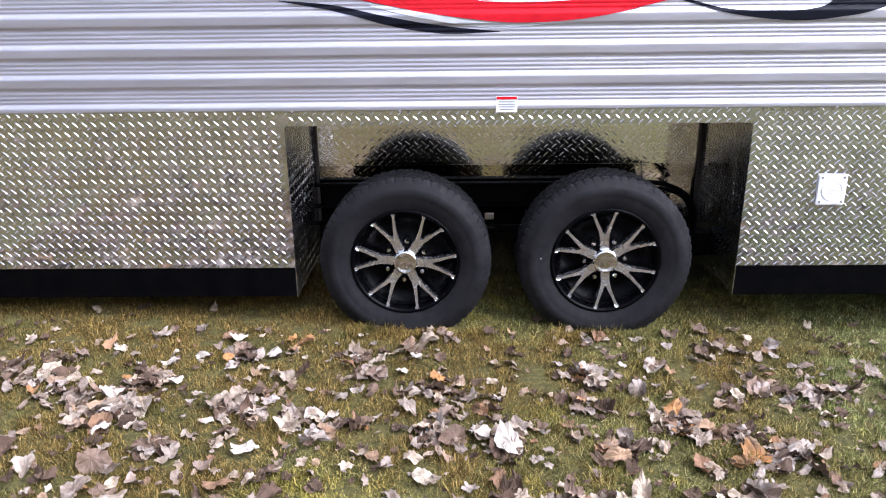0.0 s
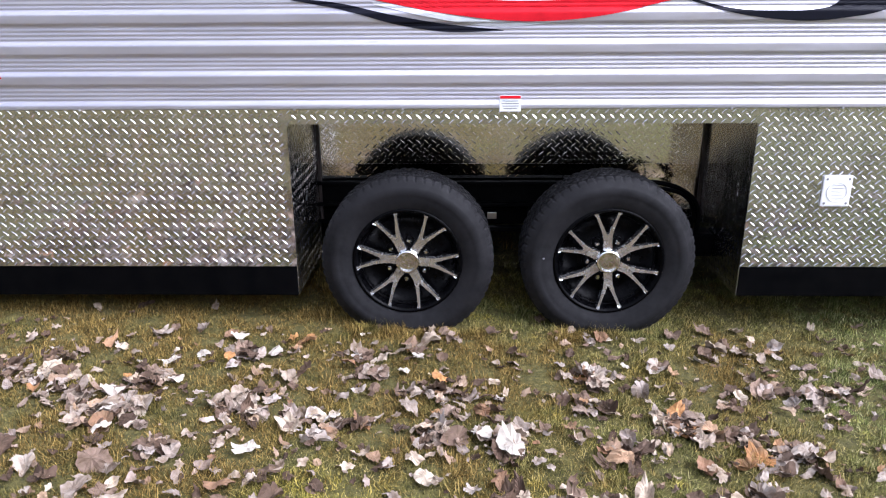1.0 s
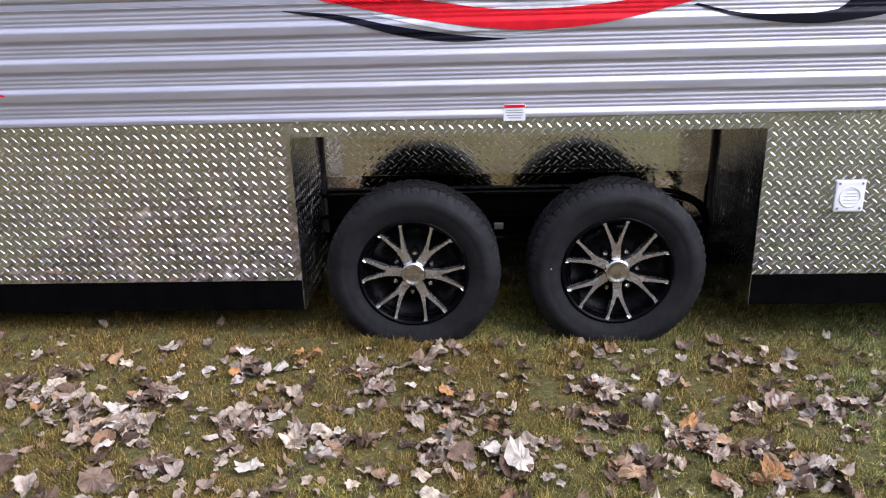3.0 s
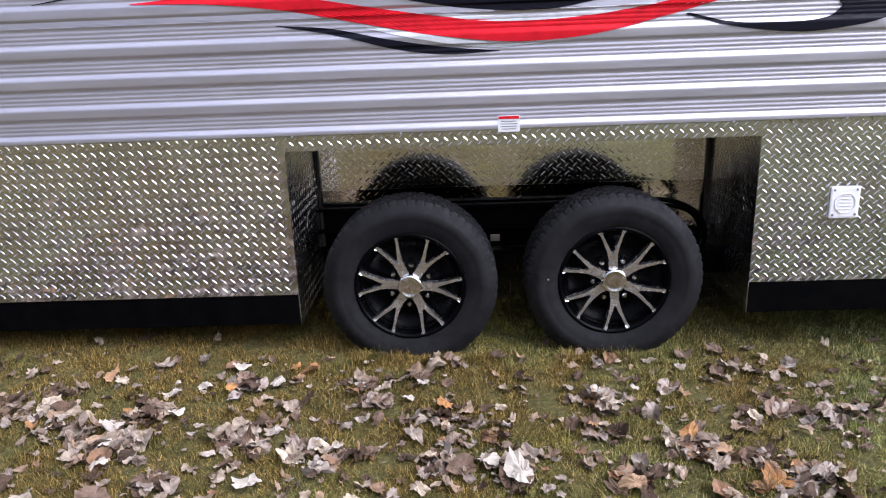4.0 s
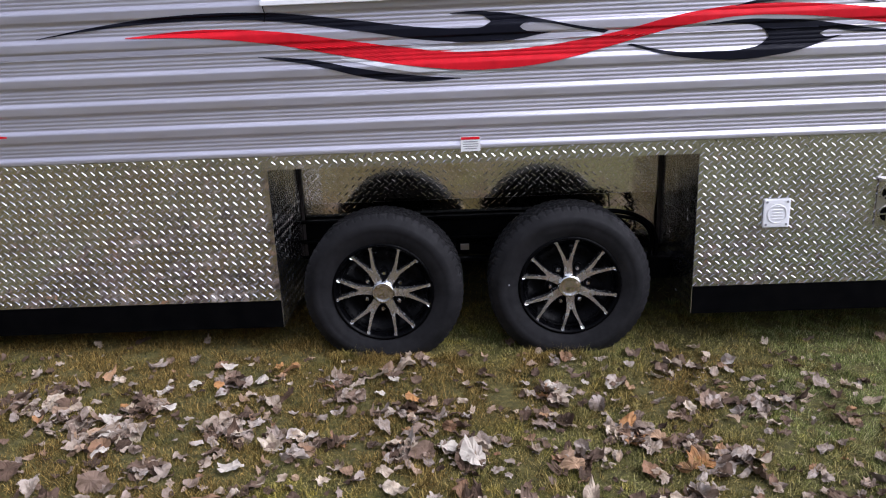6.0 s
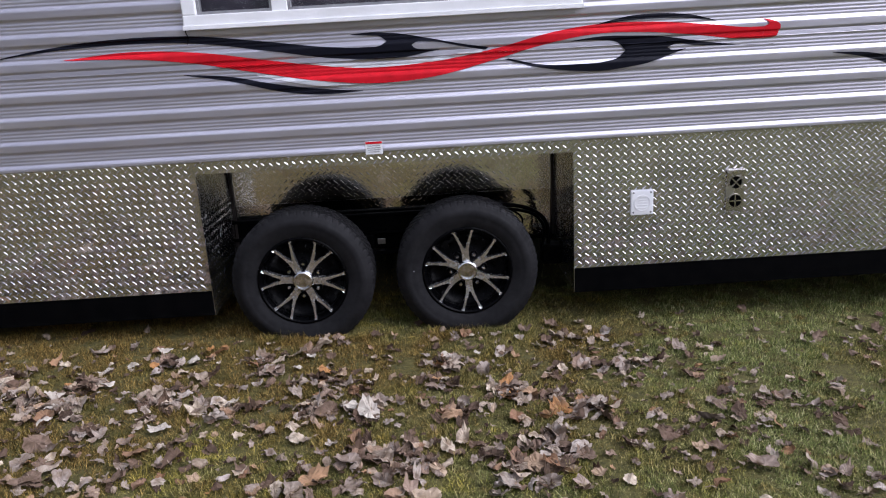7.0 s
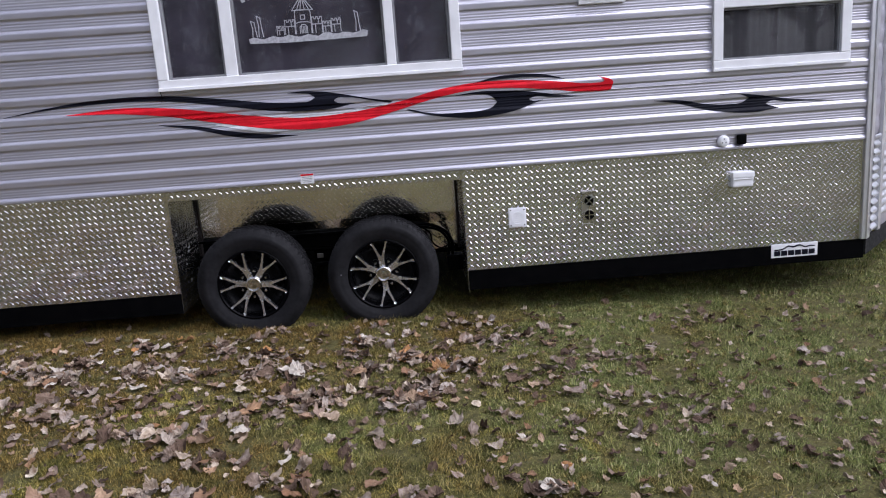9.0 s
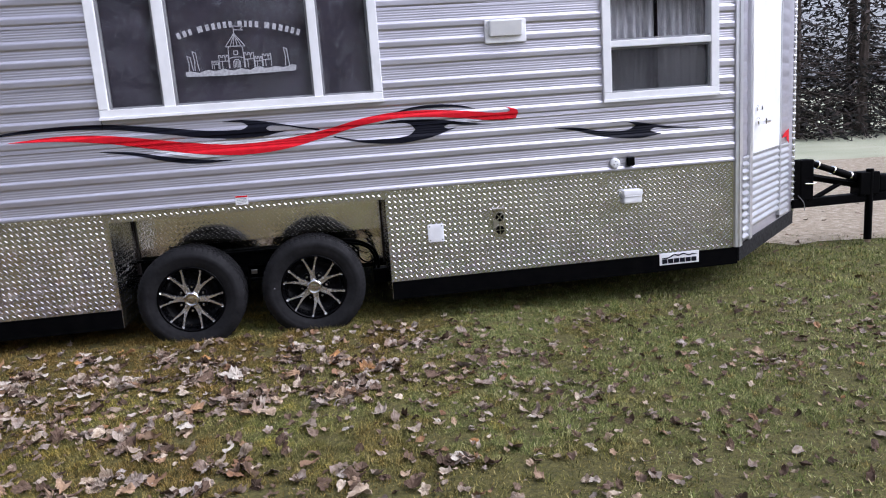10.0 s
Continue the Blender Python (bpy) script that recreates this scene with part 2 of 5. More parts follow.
def part(name, bm, material, parent=None, label="", smooth=False):
    """One mesh object, from a bmesh or a mesh, under a thing or a part."""
    if isinstance(bm, bpy.types.Mesh):
        me = bm
        if material and not me.materials:
            me.materials.append(material)
    else:
        bmesh.ops.recalc_face_normals(bm, faces=bm.faces)
        me = bpy.data.meshes.new(name)
        bm.to_mesh(me)
        bm.free()
        me.materials.append(material)
        if smooth:
            me.polygons.foreach_set("use_smooth", [True] * len(me.polygons))
    ob = new(name, me)
    if parent is not None:
        ob.parent = parent
    if label:
        tagged(ob, label=label)
    return ob


def box(x0, x1, y0, y1, z0, z1, bevel=0.0, bm=None):
    bm = bm or bmesh.new()
    made = bmesh.ops.create_cube(bm, size=1.0)["verts"]
    for v in made:
        v.co = Vector(((x0 + x1) / 2 + v.co.x * (x1 - x0), (y0 + y1) / 2 + v.co.y * (y1 - y0), (z0 + z1) / 2 + v.co.z * (z1 - z0)))
    if bevel:
        edges = list({e for v in made for e in v.link_edges})
        bmesh.ops.bevel(bm, geom=edges, offset=bevel, segments=2, affect="EDGES", profile=0.6)
    return bm


def rod(points, radius, sides=10, bm=None):
    """A tube along points."""
    bm = bm or bmesh.new()
    pts = [Vector(p) for p in points]
    rings = []
    for i, p in enumerate(pts):
        way = (pts[min(i + 1, len(pts) - 1)] - pts[max(i - 1, 0)]).normalized()
        side = way.cross(Vector((0.13, 0.31, 0.94))).normalized()
        up = side.cross(way)
        r = radius[i] if isinstance(radius, (list, tuple)) else radius
        rings.append([bm.verts.new(p + r * (math.cos(a) * side + math.sin(a) * up)) for a in (2 * math.pi * k / sides for k in range(sides))])
    for a, b in zip(rings, rings[1:]):
        for k in range(sides):
            bm.faces.new((a[k], a[(k + 1) % sides], b[(k + 1) % sides], b[k]))
    bm.faces.new(rings[0])
    bm.faces.new(rings[-1])
    return bm


def spun(profile, segments, bm=None, closed=False):
    """Profile of (radius, y), turned about the y axis."""
    bm = bm or bmesh.new()
    rings = []
    for i in range(segments):
        a = 2 * math.pi * i / segments
        rings.append([bm.verts.new((r * math.cos(a), y, r * math.sin(a))) for r, y in profile])
    n = len(profile)
    for i in range(segments):
        a, b = rings[i], rings[(i + 1) % segments]
        for k in range(n if closed else n - 1):
            bm.faces.new((a[k], a[(k + 1) % n], b[(k + 1) % n], b[k]))
    return bm


def prism(outline, y0, y1, bm=None):
    """A flat outline of (x, z), from y0 (front) to y1."""
    bm = bm or bmesh.new()
    a = [bm.verts.new((x, y0, z)) for x, z in outline]
    b = [bm.verts.new((x, y1, z)) for x, z in outline]
    bm.faces.new(a)
    bm.faces.new(b[::-1])
    n = len(a)
    for i in range(n):
        bm.faces.new((a[i], b[i], b[(i + 1) % n], a[(i + 1) % n]))
    return bm


def smooth_line(points, n):
    """n points on a smooth curve through points."""
    p = np.array(points, float)
    d = np.r_[0, np.cumsum(np.sqrt((np.diff(p, axis=0) ** 2).sum(1)) + 1e-9)]
    t = np.linspace(0, d[-1], n)
    tang = np.gradient(p, d, axis=0)
    k = np.clip(np.searchsorted(d, t, side="right") - 1, 0, len(d) - 2)
    h = (d[k + 1] - d[k])[:, None]
    s = ((t - d[k]) / (d[k + 1] - d[k]))[:, None]
    return (2 * s**3 - 3 * s**2 + 1) * p[k] + (s**3 - 2 * s**2 + s) * h * tang[k] + (3 * s**2 - 2 * s**3) * p[k + 1] + (s**3 - s**2) * h * tang[k + 1]


# ---- plan ----
X0, X1 = -3.4, 3.905             # rear corner and front corner of the side wall
WIDE = 2.44                      # width of the body
NOSE = Vector((5.155, 1.22, 0))   # tip of the vee front
Z_SKIRT, Z_PLATE, Z_WELL, Z_SIDE, Z_TOP = 0.217, 0.345, 0.921, 0.982, 2.70
WELL_L, WELL_R, WELL_D = -0.445, 1.340, 0.55
LIFT = -0.0786                   # the body hangs this far below its own datum
HUB_Z = 0.3690                   # wheel centres, in the body's datum
PITCH = 0.1125                   # one bead and one ribbed band of the siding
SEAM, SHEET = 1.402, 0.370       # first lap of the siding, and the height of one sheet


def profile(z):
    """How far the siding stands out (towards -y) at a height."""
    if z < SEAM:
        s = ((z - 1.284) % 0.1095) / 0.1095
    else:
        up = (z - SEAM) % SHEET - 0.019
        s = (up % PITCH) / PITCH if 0.0 <= up < 3 * PITCH else 0.75 + up
    if s < 0.50:
        u = s / 0.50
        rise = math.sin(0.5 * math.pi * min(1.0, u / 0.16)) * (0.78 + 0.22 * min(1.0, u / 0.62))
        fall = math.cos(0.5 * math.pi * max(0.0, (u - 0.66) / 0.34))
        return -0.0118 * rise * fall
    u = (s - 0.50) / 0.50
    return -0.0019 * abs(math.sin(3.5 * math.pi * u))


trailer = tagged(new("camper_trailer"), "silver corrugated camper trailer with tread plate skirt on tandem wheels", "trailer")
trailer.location = (0, 0, LIFT)


# siding of the long wall, in lapped panels with the window openings left free
WIN1 = (-0.390, 1.385, 1.570, 2.43)
WIN2 = (2.898, 3.745, 1.460, 2.23)


def siding_panel(x0, x1, z0, z1, lap):
    n = max(2, int((z1 - z0) / 0.0036))
    zs = np.linspace(z0, z1, n)
    xs = np.linspace(x0, x1, max(2, int((x1 - x0) / 0.35) + 1))
    verts, faces = [], []
    for z in zs:
        out = profile(z) - lap * (1 - (z - z0) / (z1 - z0)) * 0.003
        for x in xs:
            verts.append((x, out, z))
    m = len(xs)
    for i in range(n - 1):
        for j in range(m - 1):
            a = i * m + j
            faces.append((a, a + 1, a + m + 1, a + m))
    return mesh_of("siding_panel", verts, faces, M["siding"], True)


def build_side_wall():
    wall = part("side_wall", box(X0, X1, 0.012, 0.05, Z_SIDE, WIN2[2]), M["siding"], trailer)
    bm = bmesh.new()
    for x0, x1, z0, z1 in ((X0, WIN1[0] + 0.02, WIN2[2], Z_TOP), (WIN1[1] - 0.02, WIN2[0] + 0.02, WIN2[2], Z_TOP), (WIN2[1] - 0.02, X1, WIN2[2], Z_TOP), (WIN1[0] + 0.02, WIN1[1] - 0.02, WIN2[2], WIN1[2] + 0.02),
                           (WIN1[0] + 0.02, WIN1[1] - 0.02, WIN1[3] - 0.02, Z_TOP), (WIN2[0] + 0.02, WIN2[1] - 0.02, WIN2[3] - 0.02, Z_TOP)):
        box(x0, x1, 0.012, 0.05, z0, z1, bm=bm)
    part("side_wall", bm, M["siding"], trailer)
    seams = [Z_SIDE, SEAM, SEAM + SHEET, SEAM + 2 * SHEET, SEAM + 3 * SHEET, Z_TOP]
    for z0, z1 in zip(seams, seams[1:]):
        cuts = sorted({z0, z1, *[z for z in (WIN1[2], WIN1[3], WIN2[2], WIN2[3]) if z0 < z < z1]})
        for a, b in zip(cuts, cuts[1:]):
            mid = (a + b) / 2
            spans, x = [], X0
            for w in (WIN1, WIN2):
                if w[2] < mid < w[3]:
                    spans.append((x, w[0] + 0.015))
                    x = w[1] - 0.015
            spans.append((x, X1))
            for p, q in spans:
                part("siding_panel", siding_panel(p, q, a, b, 1.0 if a == z0 else 0.0), None, trailer)
    part("drip_edge", box(X0, X1 - 0.01, -0.011, 0.004, Z_SIDE - 0.003, Z_SIDE + 0.004, 0.001), M["siding"], trailer, "dull silver drip edge below the siding")


def build_shell():
    """Front vee, far side, rear, roof and floor of the body."""
    part("far_wall", box(X0, X1, WIDE - 0.04, WIDE, Z_PLATE, Z_TOP), M["siding"], trailer)
    part("rear_wall", box(X0 - 0.03, X0, 0, WIDE, Z_PLATE, Z_TOP), M["siding"], trailer)
    bm = bmesh.new()
    for z0, z1 in ((Z_TOP, Z_TOP + 0.08),):
        ring = [(X0 - 0.06, -0.04), (X1 + 0.03, -0.04), (NOSE.x + 0.06, 1.22), (X1 + 0.03, WIDE + 0.04), (X0 - 0.06, WIDE + 0.04)]
        a = [bm.verts.new((x, y, z0)) for x, y in ring]
        b = [bm.verts.new((x, y, z1)) for x, y in ring]
        bm.faces.new(a), bm.faces.new(b)
        for i in range(5):
            bm.faces.new((a[i], a[(i + 1) % 5], b[(i + 1) % 5], b[i]))
    part("roof", bm, M["trim"], trailer, "pale metal roof")
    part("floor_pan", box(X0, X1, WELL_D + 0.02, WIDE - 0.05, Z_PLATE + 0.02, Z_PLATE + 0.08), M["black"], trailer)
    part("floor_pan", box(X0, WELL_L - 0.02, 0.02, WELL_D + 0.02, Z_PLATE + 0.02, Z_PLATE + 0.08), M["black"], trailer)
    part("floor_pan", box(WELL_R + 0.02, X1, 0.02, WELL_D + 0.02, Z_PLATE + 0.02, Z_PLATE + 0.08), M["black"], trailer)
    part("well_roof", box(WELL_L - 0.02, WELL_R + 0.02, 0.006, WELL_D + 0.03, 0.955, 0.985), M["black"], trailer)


def on_front(u, out, z, other=False):
    """A place on the vee front: u metres along it from the side wall, out metres proud."""
    way = Vector((NOSE.x - X1, NOSE.y, 0)).normalized()
    normal = Vector((way.y, -way.x, 0))
    p = Vector((X1, 0, 0)) + u * way + out * normal
    if other:
        p.y = 2 * 1.22 - p.y
    return Vector((p.x, p.y, z))


FRONT = math.hypot(NOSE.x - X1, NOSE.y)


def front_box(u0, u1, o0, o1, z0, z1, bm=None, other=False):
    bm = bm or bmesh.new()
    v = [bm.verts.new(on_front(u, o, z, other)) for z in (z0, z1) for u, o in ((u0, o0), (u1, o0), (u1, o1), (u0, o1))]
    for f in ((0, 1, 2, 3), (4, 5, 6, 7), (0, 1, 5, 4), (1, 2, 6, 5), (2, 3, 7, 6), (3, 0, 4, 7)):
        bm.faces.new([v[i] for i in f])
    return bm


def ribbed_front(u0, u1, z0, z1, pitch, depth, name, material):
    n = int((z1 - z0) / (pitch / 12))
    verts, faces = [], []
    for i in range(n + 1):
        z = z0 + (z1 - z0) * i / n
        out = 0.008 + depth * abs(math.sin(math.pi * (z - z0) / pitch))
        verts += [on_front(u0, out, z), on_front(u1, out, z)]
    for i in range(n):
        faces.append((2 * i, 2 * i + 1, 2 * i + 3, 2 * i + 2))
    return mesh_of(name, verts, faces, material, True)


def build_front():
    part("front_wall", front_box(0, FRONT - 0.02, -0.05, 0.0, Z_PLATE, Z_TOP), M["siding"], trailer)
    part("front_wall", front_box(0, FRONT - 0.02, -0.05, 0.0, Z_PLATE, Z_TOP, other=True), M["siding"], trailer)
    # lower stone guard with level ribs, split by the door
    for u0, u1 in ((0.05, 0.20), (1.17, 1.50)):
        part("stone_guard", ribbed_front(u0, u1, Z_PLATE + 0.02, 1.00, 0.054, 0.020, "stone_guard", M["guard"]), None, trailer, "bright ribbed aluminium stone guard")
        n = ribbed_front(u0, u1, 1.00, Z_TOP, PITCH, 0.006, "siding_panel", M["siding"])
        part("siding_panel", n, None, trailer)
    part("corner_post", front_box(-0.02, 0.055, -0.01, 0.02, Z_PLATE, Z_TOP), M["guard"], trailer, "bright aluminium corner trim")
    part("corner_post", box(X1 - 0.03, X1 + 0.006, -0.022, 0.0, Z_PLATE, Z_TOP, 0.004), M["guard"], trailer, "bright aluminium corner trim")
    part("nose_post", rod([(NOSE.x, 1.22, Z_PLATE), (NOSE.x, 1.22, Z_TOP)], 0.020, 12), M["trim"], trailer, "beaded bright nose trim")
    for k in range(41):
        z = Z_PLATE + 0.03 + k * PITCH / 2
        part("nose_bead", box(NOSE.x - 0.02, NOSE.x + 0.014, 1.196, 1.230, z + 0.006, z + 0.030, 0.008), M["guard"], trailer)
    door = part("door", front_box(0.27, 1.15, 0.0, 0.022, 1.00, 2.32), M["door_white"], trailer, "plain white entry door in the vee front")
    part("frame", front_box(0.20, 0.27, 0.0, 0.034, Z_PLATE + 0.02, 2.38), M["guard"], door)
    part("frame", front_box(1.15, 1.18, 0.0, 0.03, Z_PLATE + 0.06, 2.38), M["guard"], door)
    part("frame", front_box(0.20, 1.18, 0.0, 0.034, 2.32, 2.38), M["trim"], door)
    part("kick_panel", ribbed_front(0.272, 1.148, Z_PLATE + 0.09, 0.998, 0.054, 0.020, "kick_panel", M["guard"]), None, door, "bright ribbed lower door panel")
    for z, r, reach in ((1.335, 0.022, 0.045), (1.235, 0.028, 0.075)):
        a, b = on_front(0.40, 0.02, z), on_front(0.40, 0.02 + reach, z)
        part("knob", rod([a, a.lerp(b, 0.3), a.lerp(b, 0.35), b], [r * 1.1, r * 1.1, r * 0.6, r * 0.8], 14), M["chrome"], door, "small brushed steel lock knob")
    lever = rod([on_front(0.40, 0.09, 1.232), on_front(0.52, 0.09, 1.230)], 0.010, 10)
    part("handle", lever, M["chrome"], door, "short steel lever handle")
    bm = prism([(1.22, 1.05), (1.30, 1.09), (1.47, 1.12), (1.48, 0.99), (1.40, 1.03), (1.38, 1.06)], 0, 1)
    for v in bm.verts:
        v.co = on_front(v.co.x, 0.024 + 0.002 * v.co.y, v.co.z)
    part("decal", bm, M["decal_red"], trailer, "red swoosh decal on the nose")


def lugs_on(name, x0, x1, z0, z1, at, material, parent, label="", turn=None, high=0.0019):
    """A sheet of tread plate in the x z plane facing -y, with raised lens-shaped lugs in two directions."""
    verts = [(x0, at, z0), (x1, at, z0), (x1, at, z1), (x0, at, z1), (x0, at + 0.003, z0), (x1, at + 0.003, z0), (x1, at + 0.003, z1), (x0, at + 0.003, z1)]
    faces = [(0, 1, 2, 3), (5, 4, 7, 6), (0, 4, 5, 1), (3, 2, 6, 7), (0, 3, 7, 4), (1, 5, 6, 2)]
    px, pz, long, wide = 0.0365, 0.0375, 0.0156, 0.0034
    base = [(-long, 0), (-long * 0.45, -wide), (long * 0.45, -wide), (long, 0), (long * 0.45, wide), (-long * 0.45, wide)]
    ridge = [(-long * 0.6, wide * 0.30), (long * 0.6, wide * 0.30)]
    rng = random.Random(len(name) + int(1000 * (x1 - x0)))
    rows = int((z1 - z0) / (pz / 2)) + 1
    for r in range(rows):
        z = z0 + 0.008 + r * pz / 2
        lean = radians(-40 if r % 2 else 42)
        c, s = math.cos(lean), math.sin(lean)
        for k in range(int((x1 - x0) / px) + 1):
            x = x0 + 0.010 + (k + 0.5 * (r % 2)) * px
            if x > x1 - 0.012 or z > z1 - 0.004:
                continue
            i = len(verts)
            h = high * rng.uniform(0.85, 1.1)
            verts += [(x + u * c - w * s, at - 0.0002, z + u * s + w * c) for u, w in base]
            verts += [(x + u * c - w * s, at - h, z + u * s + w * c) for u, w in ridge]
            faces += [(i, i + 1, i + 6), (i + 1, i + 2, i + 7, i + 6), (i + 2, i + 3, i + 7), (i + 3, i + 4, i + 7), (i + 4, i + 5, i + 6, i + 7), (i + 5, i, i + 6)]
    if turn is not None:
        verts = [turn @ Vector(v) for v in verts]
    me = mesh_of(name, verts, faces, material)
    return part(name, me, None, parent, label)


def build_plates():
    lab = "polished diamond tread plate, mirroring the lawn"
    at = -0.006
    lugs_on("tread_plate", X0, WELL_L, Z_PLATE, Z_SIDE - 0.004, at, M["plate"], trailer, lab)
    lugs_on("tread_plate", WELL_R, X1 - 0.03, Z_PLATE, Z_SIDE - 0.004, at, M["plate"], trailer, lab)
    lugs_on("tread_strip", WELL_L, WELL_R, Z_WELL, Z_SIDE - 0.004, at, M["plate"], trailer, "narrow tread plate strip over the wheel well")
    # back panel of the wheel well, with its seam and the lower piece at one end
    lugs_on("well_back", WELL_L + 0.004, WELL_R - 0.004, 0.650, 0.955, WELL_D - 0.004, M["plate_well"], trailer, "tread plate at the back of the wheel well", high=0.0005)
    # its foot leans forward below a bend
    foot = Matrix.Translation((0, WELL_D - 0.004, 0.650)) @ Matrix.Rotation(radians(6), 4, "X") @ Matrix.Translation((0, -WELL_D + 0.004, -0.650))
    lugs_on("well_back", WELL_L + 0.004, WELL_R - 0.004, 0.580, 0.649, WELL_D - 0.004, M["plate_well"], trailer, "tread plate at the back of the wheel well", turn=foot, high=0.0005)
    lugs_on("well_back", 1.06, WELL_R - 0.004, 0.385, 0.579, WELL_D + 0.012, M["plate_well"], trailer, "tread plate at the back of the wheel well", high=0.0005)
    for x in (WELL_L + 0.002, WELL_R - 0.016):
        part("corner_angle", box(x, x + 0.014, WELL_D - 0.020, WELL_D - 0.005, 0.385, 0.955, 0.002), M["angle"], trailer, "dark brown steel corner angle")
    # ends of the skirts, turned into the well
    left = Matrix.Translation((WELL_L, 0, 0)) @ Matrix.Rotation(radians(90), 4, "Z")
    lugs_on("well_side", 0.0, WELL_D - 0.006, Z_SKIRT + 0.002, Z_WELL + 0.04, 0, M["plate_side"], trailer, turn=left, high=0.0013)
    right = Matrix.Translation((WELL_R, WELL_D - 0.006, 0)) @ Matrix.Rotation(radians(-90), 4, "Z")
    lugs_on("well_side", 0.0, WELL_D - 0.006, Z_SKIRT + 0.002, Z_WELL + 0.04, 0, M["plate_side"], trailer, turn=right, high=0.0013)
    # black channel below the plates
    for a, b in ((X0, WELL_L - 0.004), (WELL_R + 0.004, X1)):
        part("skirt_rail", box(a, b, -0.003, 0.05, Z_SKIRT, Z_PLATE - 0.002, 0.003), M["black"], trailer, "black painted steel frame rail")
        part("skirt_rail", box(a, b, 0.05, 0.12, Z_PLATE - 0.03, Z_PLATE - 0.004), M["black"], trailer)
    # far and rear rails: unseen, added to darken the space underneath
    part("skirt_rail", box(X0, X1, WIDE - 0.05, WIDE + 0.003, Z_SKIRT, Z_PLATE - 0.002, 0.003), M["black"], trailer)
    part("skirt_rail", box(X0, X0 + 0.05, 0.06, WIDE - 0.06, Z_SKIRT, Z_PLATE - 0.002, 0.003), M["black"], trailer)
    bm = front_box(0.0, FRONT, -0.05, 0.012, Z_SKIRT + 0.02, Z_PLATE + 0.01)
    part("skirt_rail", bm, M["rubber"], trailer, "dark grey metal rail under the vee front")
    part("skirt_rail", front_box(0.0, FRONT, -0.05, 0.012, Z_SKIRT + 0.02, Z_PLATE + 0.01, other=True), M["sheet"], trailer)


build_side_wall()
build_shell()
build_front()
build_plates()


# ---- wheels ----
R_TYRE, R_RIM = 0.349, 0.216


def tyre_mesh():
    seg = 240
    lanes = [0.026, 0.052, 0.062, 0.084, 0.094, 0.116, 0.126, 0.148, 0.158, 0.180]
    prof = [(R_RIM - 0.010, 0.030), (R_RIM, 0.014), (R_RIM + 0.012, 0.006), (R_RIM + 0.020, 0.004), (R_RIM + 0.026, 0.001), (R_RIM + 0.050, -0.006), (R_RIM + 0.062, -0.0065), (R_RIM + 0.066, -0.0085), (R_RIM + 0.092, -0.005), (R_RIM + 0.096, -0.002), (R_TYRE - 0.022, 0.006), (R_TYRE - 0.010, 0.014), (R_TYRE - 0.004, 0.022)]
    n0 = len(prof)
    for k in range(5):
        y0, y1 = lanes[2 * k], lanes[2 * k + 1]
        prof += [(R_TYRE, y0), (R_TYRE + 0.0005, (y0 + y1) / 2), (R_TYRE, y1)]
        if k < 4:
            prof += [(R_TYRE - 0.008, y1 + 0.002), (R_TYRE - 0.008, lanes[2 * k + 2] - 0.002)]
    n1 = len(prof)
    prof += [(R_TYRE - 0.006, 0.190), (R_TYRE - 0.03, 0.205), (R_RIM + 0.06, 0.214), (R_RIM + 0.01, 0.204), (R_RIM - 0.010, 0.180)]
    verts, faces, n = [], [], len(prof)
    for i in range(seg):
        a = 2 * math.pi * i / seg
        for k, (r, y) in enumerate(prof):
            if n0 <= k < n1 and (i + (k - n0) // 5 * 2) % 4 == 0:
                r -= 0.0045
            if k in (n0 - 1, n0 - 2) and i % 4 < 1:
                r -= 0.003
            flat = 0.0
            z = r * math.sin(a)
            if z < -R_TYRE + 0.050:
                flat = (-R_TYRE + 0.050 - z) * 0.45
            verts.append((r * math.cos(a), y, z + flat))
    for i in range(seg):
        for k in range(n - 1):
            a, b = i * n + k, ((i + 1) % seg) * n + k
            faces.append((a, a + 1, b + 1, b))
    me = mesh_of("tyre", verts, faces, M["rubber"], True)
    me.polygons.foreach_set("use_smooth", [not (n0 - 3 <= k < n1) for i in range(seg) for k in range(n - 1)])
    return me


def spoke_mesh():
    """One forked spoke pointing along +x; the pieces of the outline are (radius, half offset)."""
    edge = ((0.045, 0.008, 0.0105), (0.085, 0.008, 0.0090), (0.108, 0.0110, 0.0088), (0.132, 0.0185, 0.0074), (0.162, 0.0300, 0.0060), (0.190, 0.0405, 0.0056), (0.196, 0.0440, 0.0078), (0.214, 0.0495, 0.0076))
    outer = [(r, c + w) for r, c, w in edge]
    inner = [(r, c - w) for r, c, w in edge[2:]][::-1]
    half = outer + inner
    bm = prism(half + [(0.116, 0.0)] + [(r, -o) for r, o in half[::-1]], 0.0, 0.030)
    for v in bm.verts:
        r = v.co.x
        v.co.y += 0.012 * max(0.0, min(1.0, (0.19 - r) / 0.12)) - (0.004 if r > 0.195 else 0)
    return bm


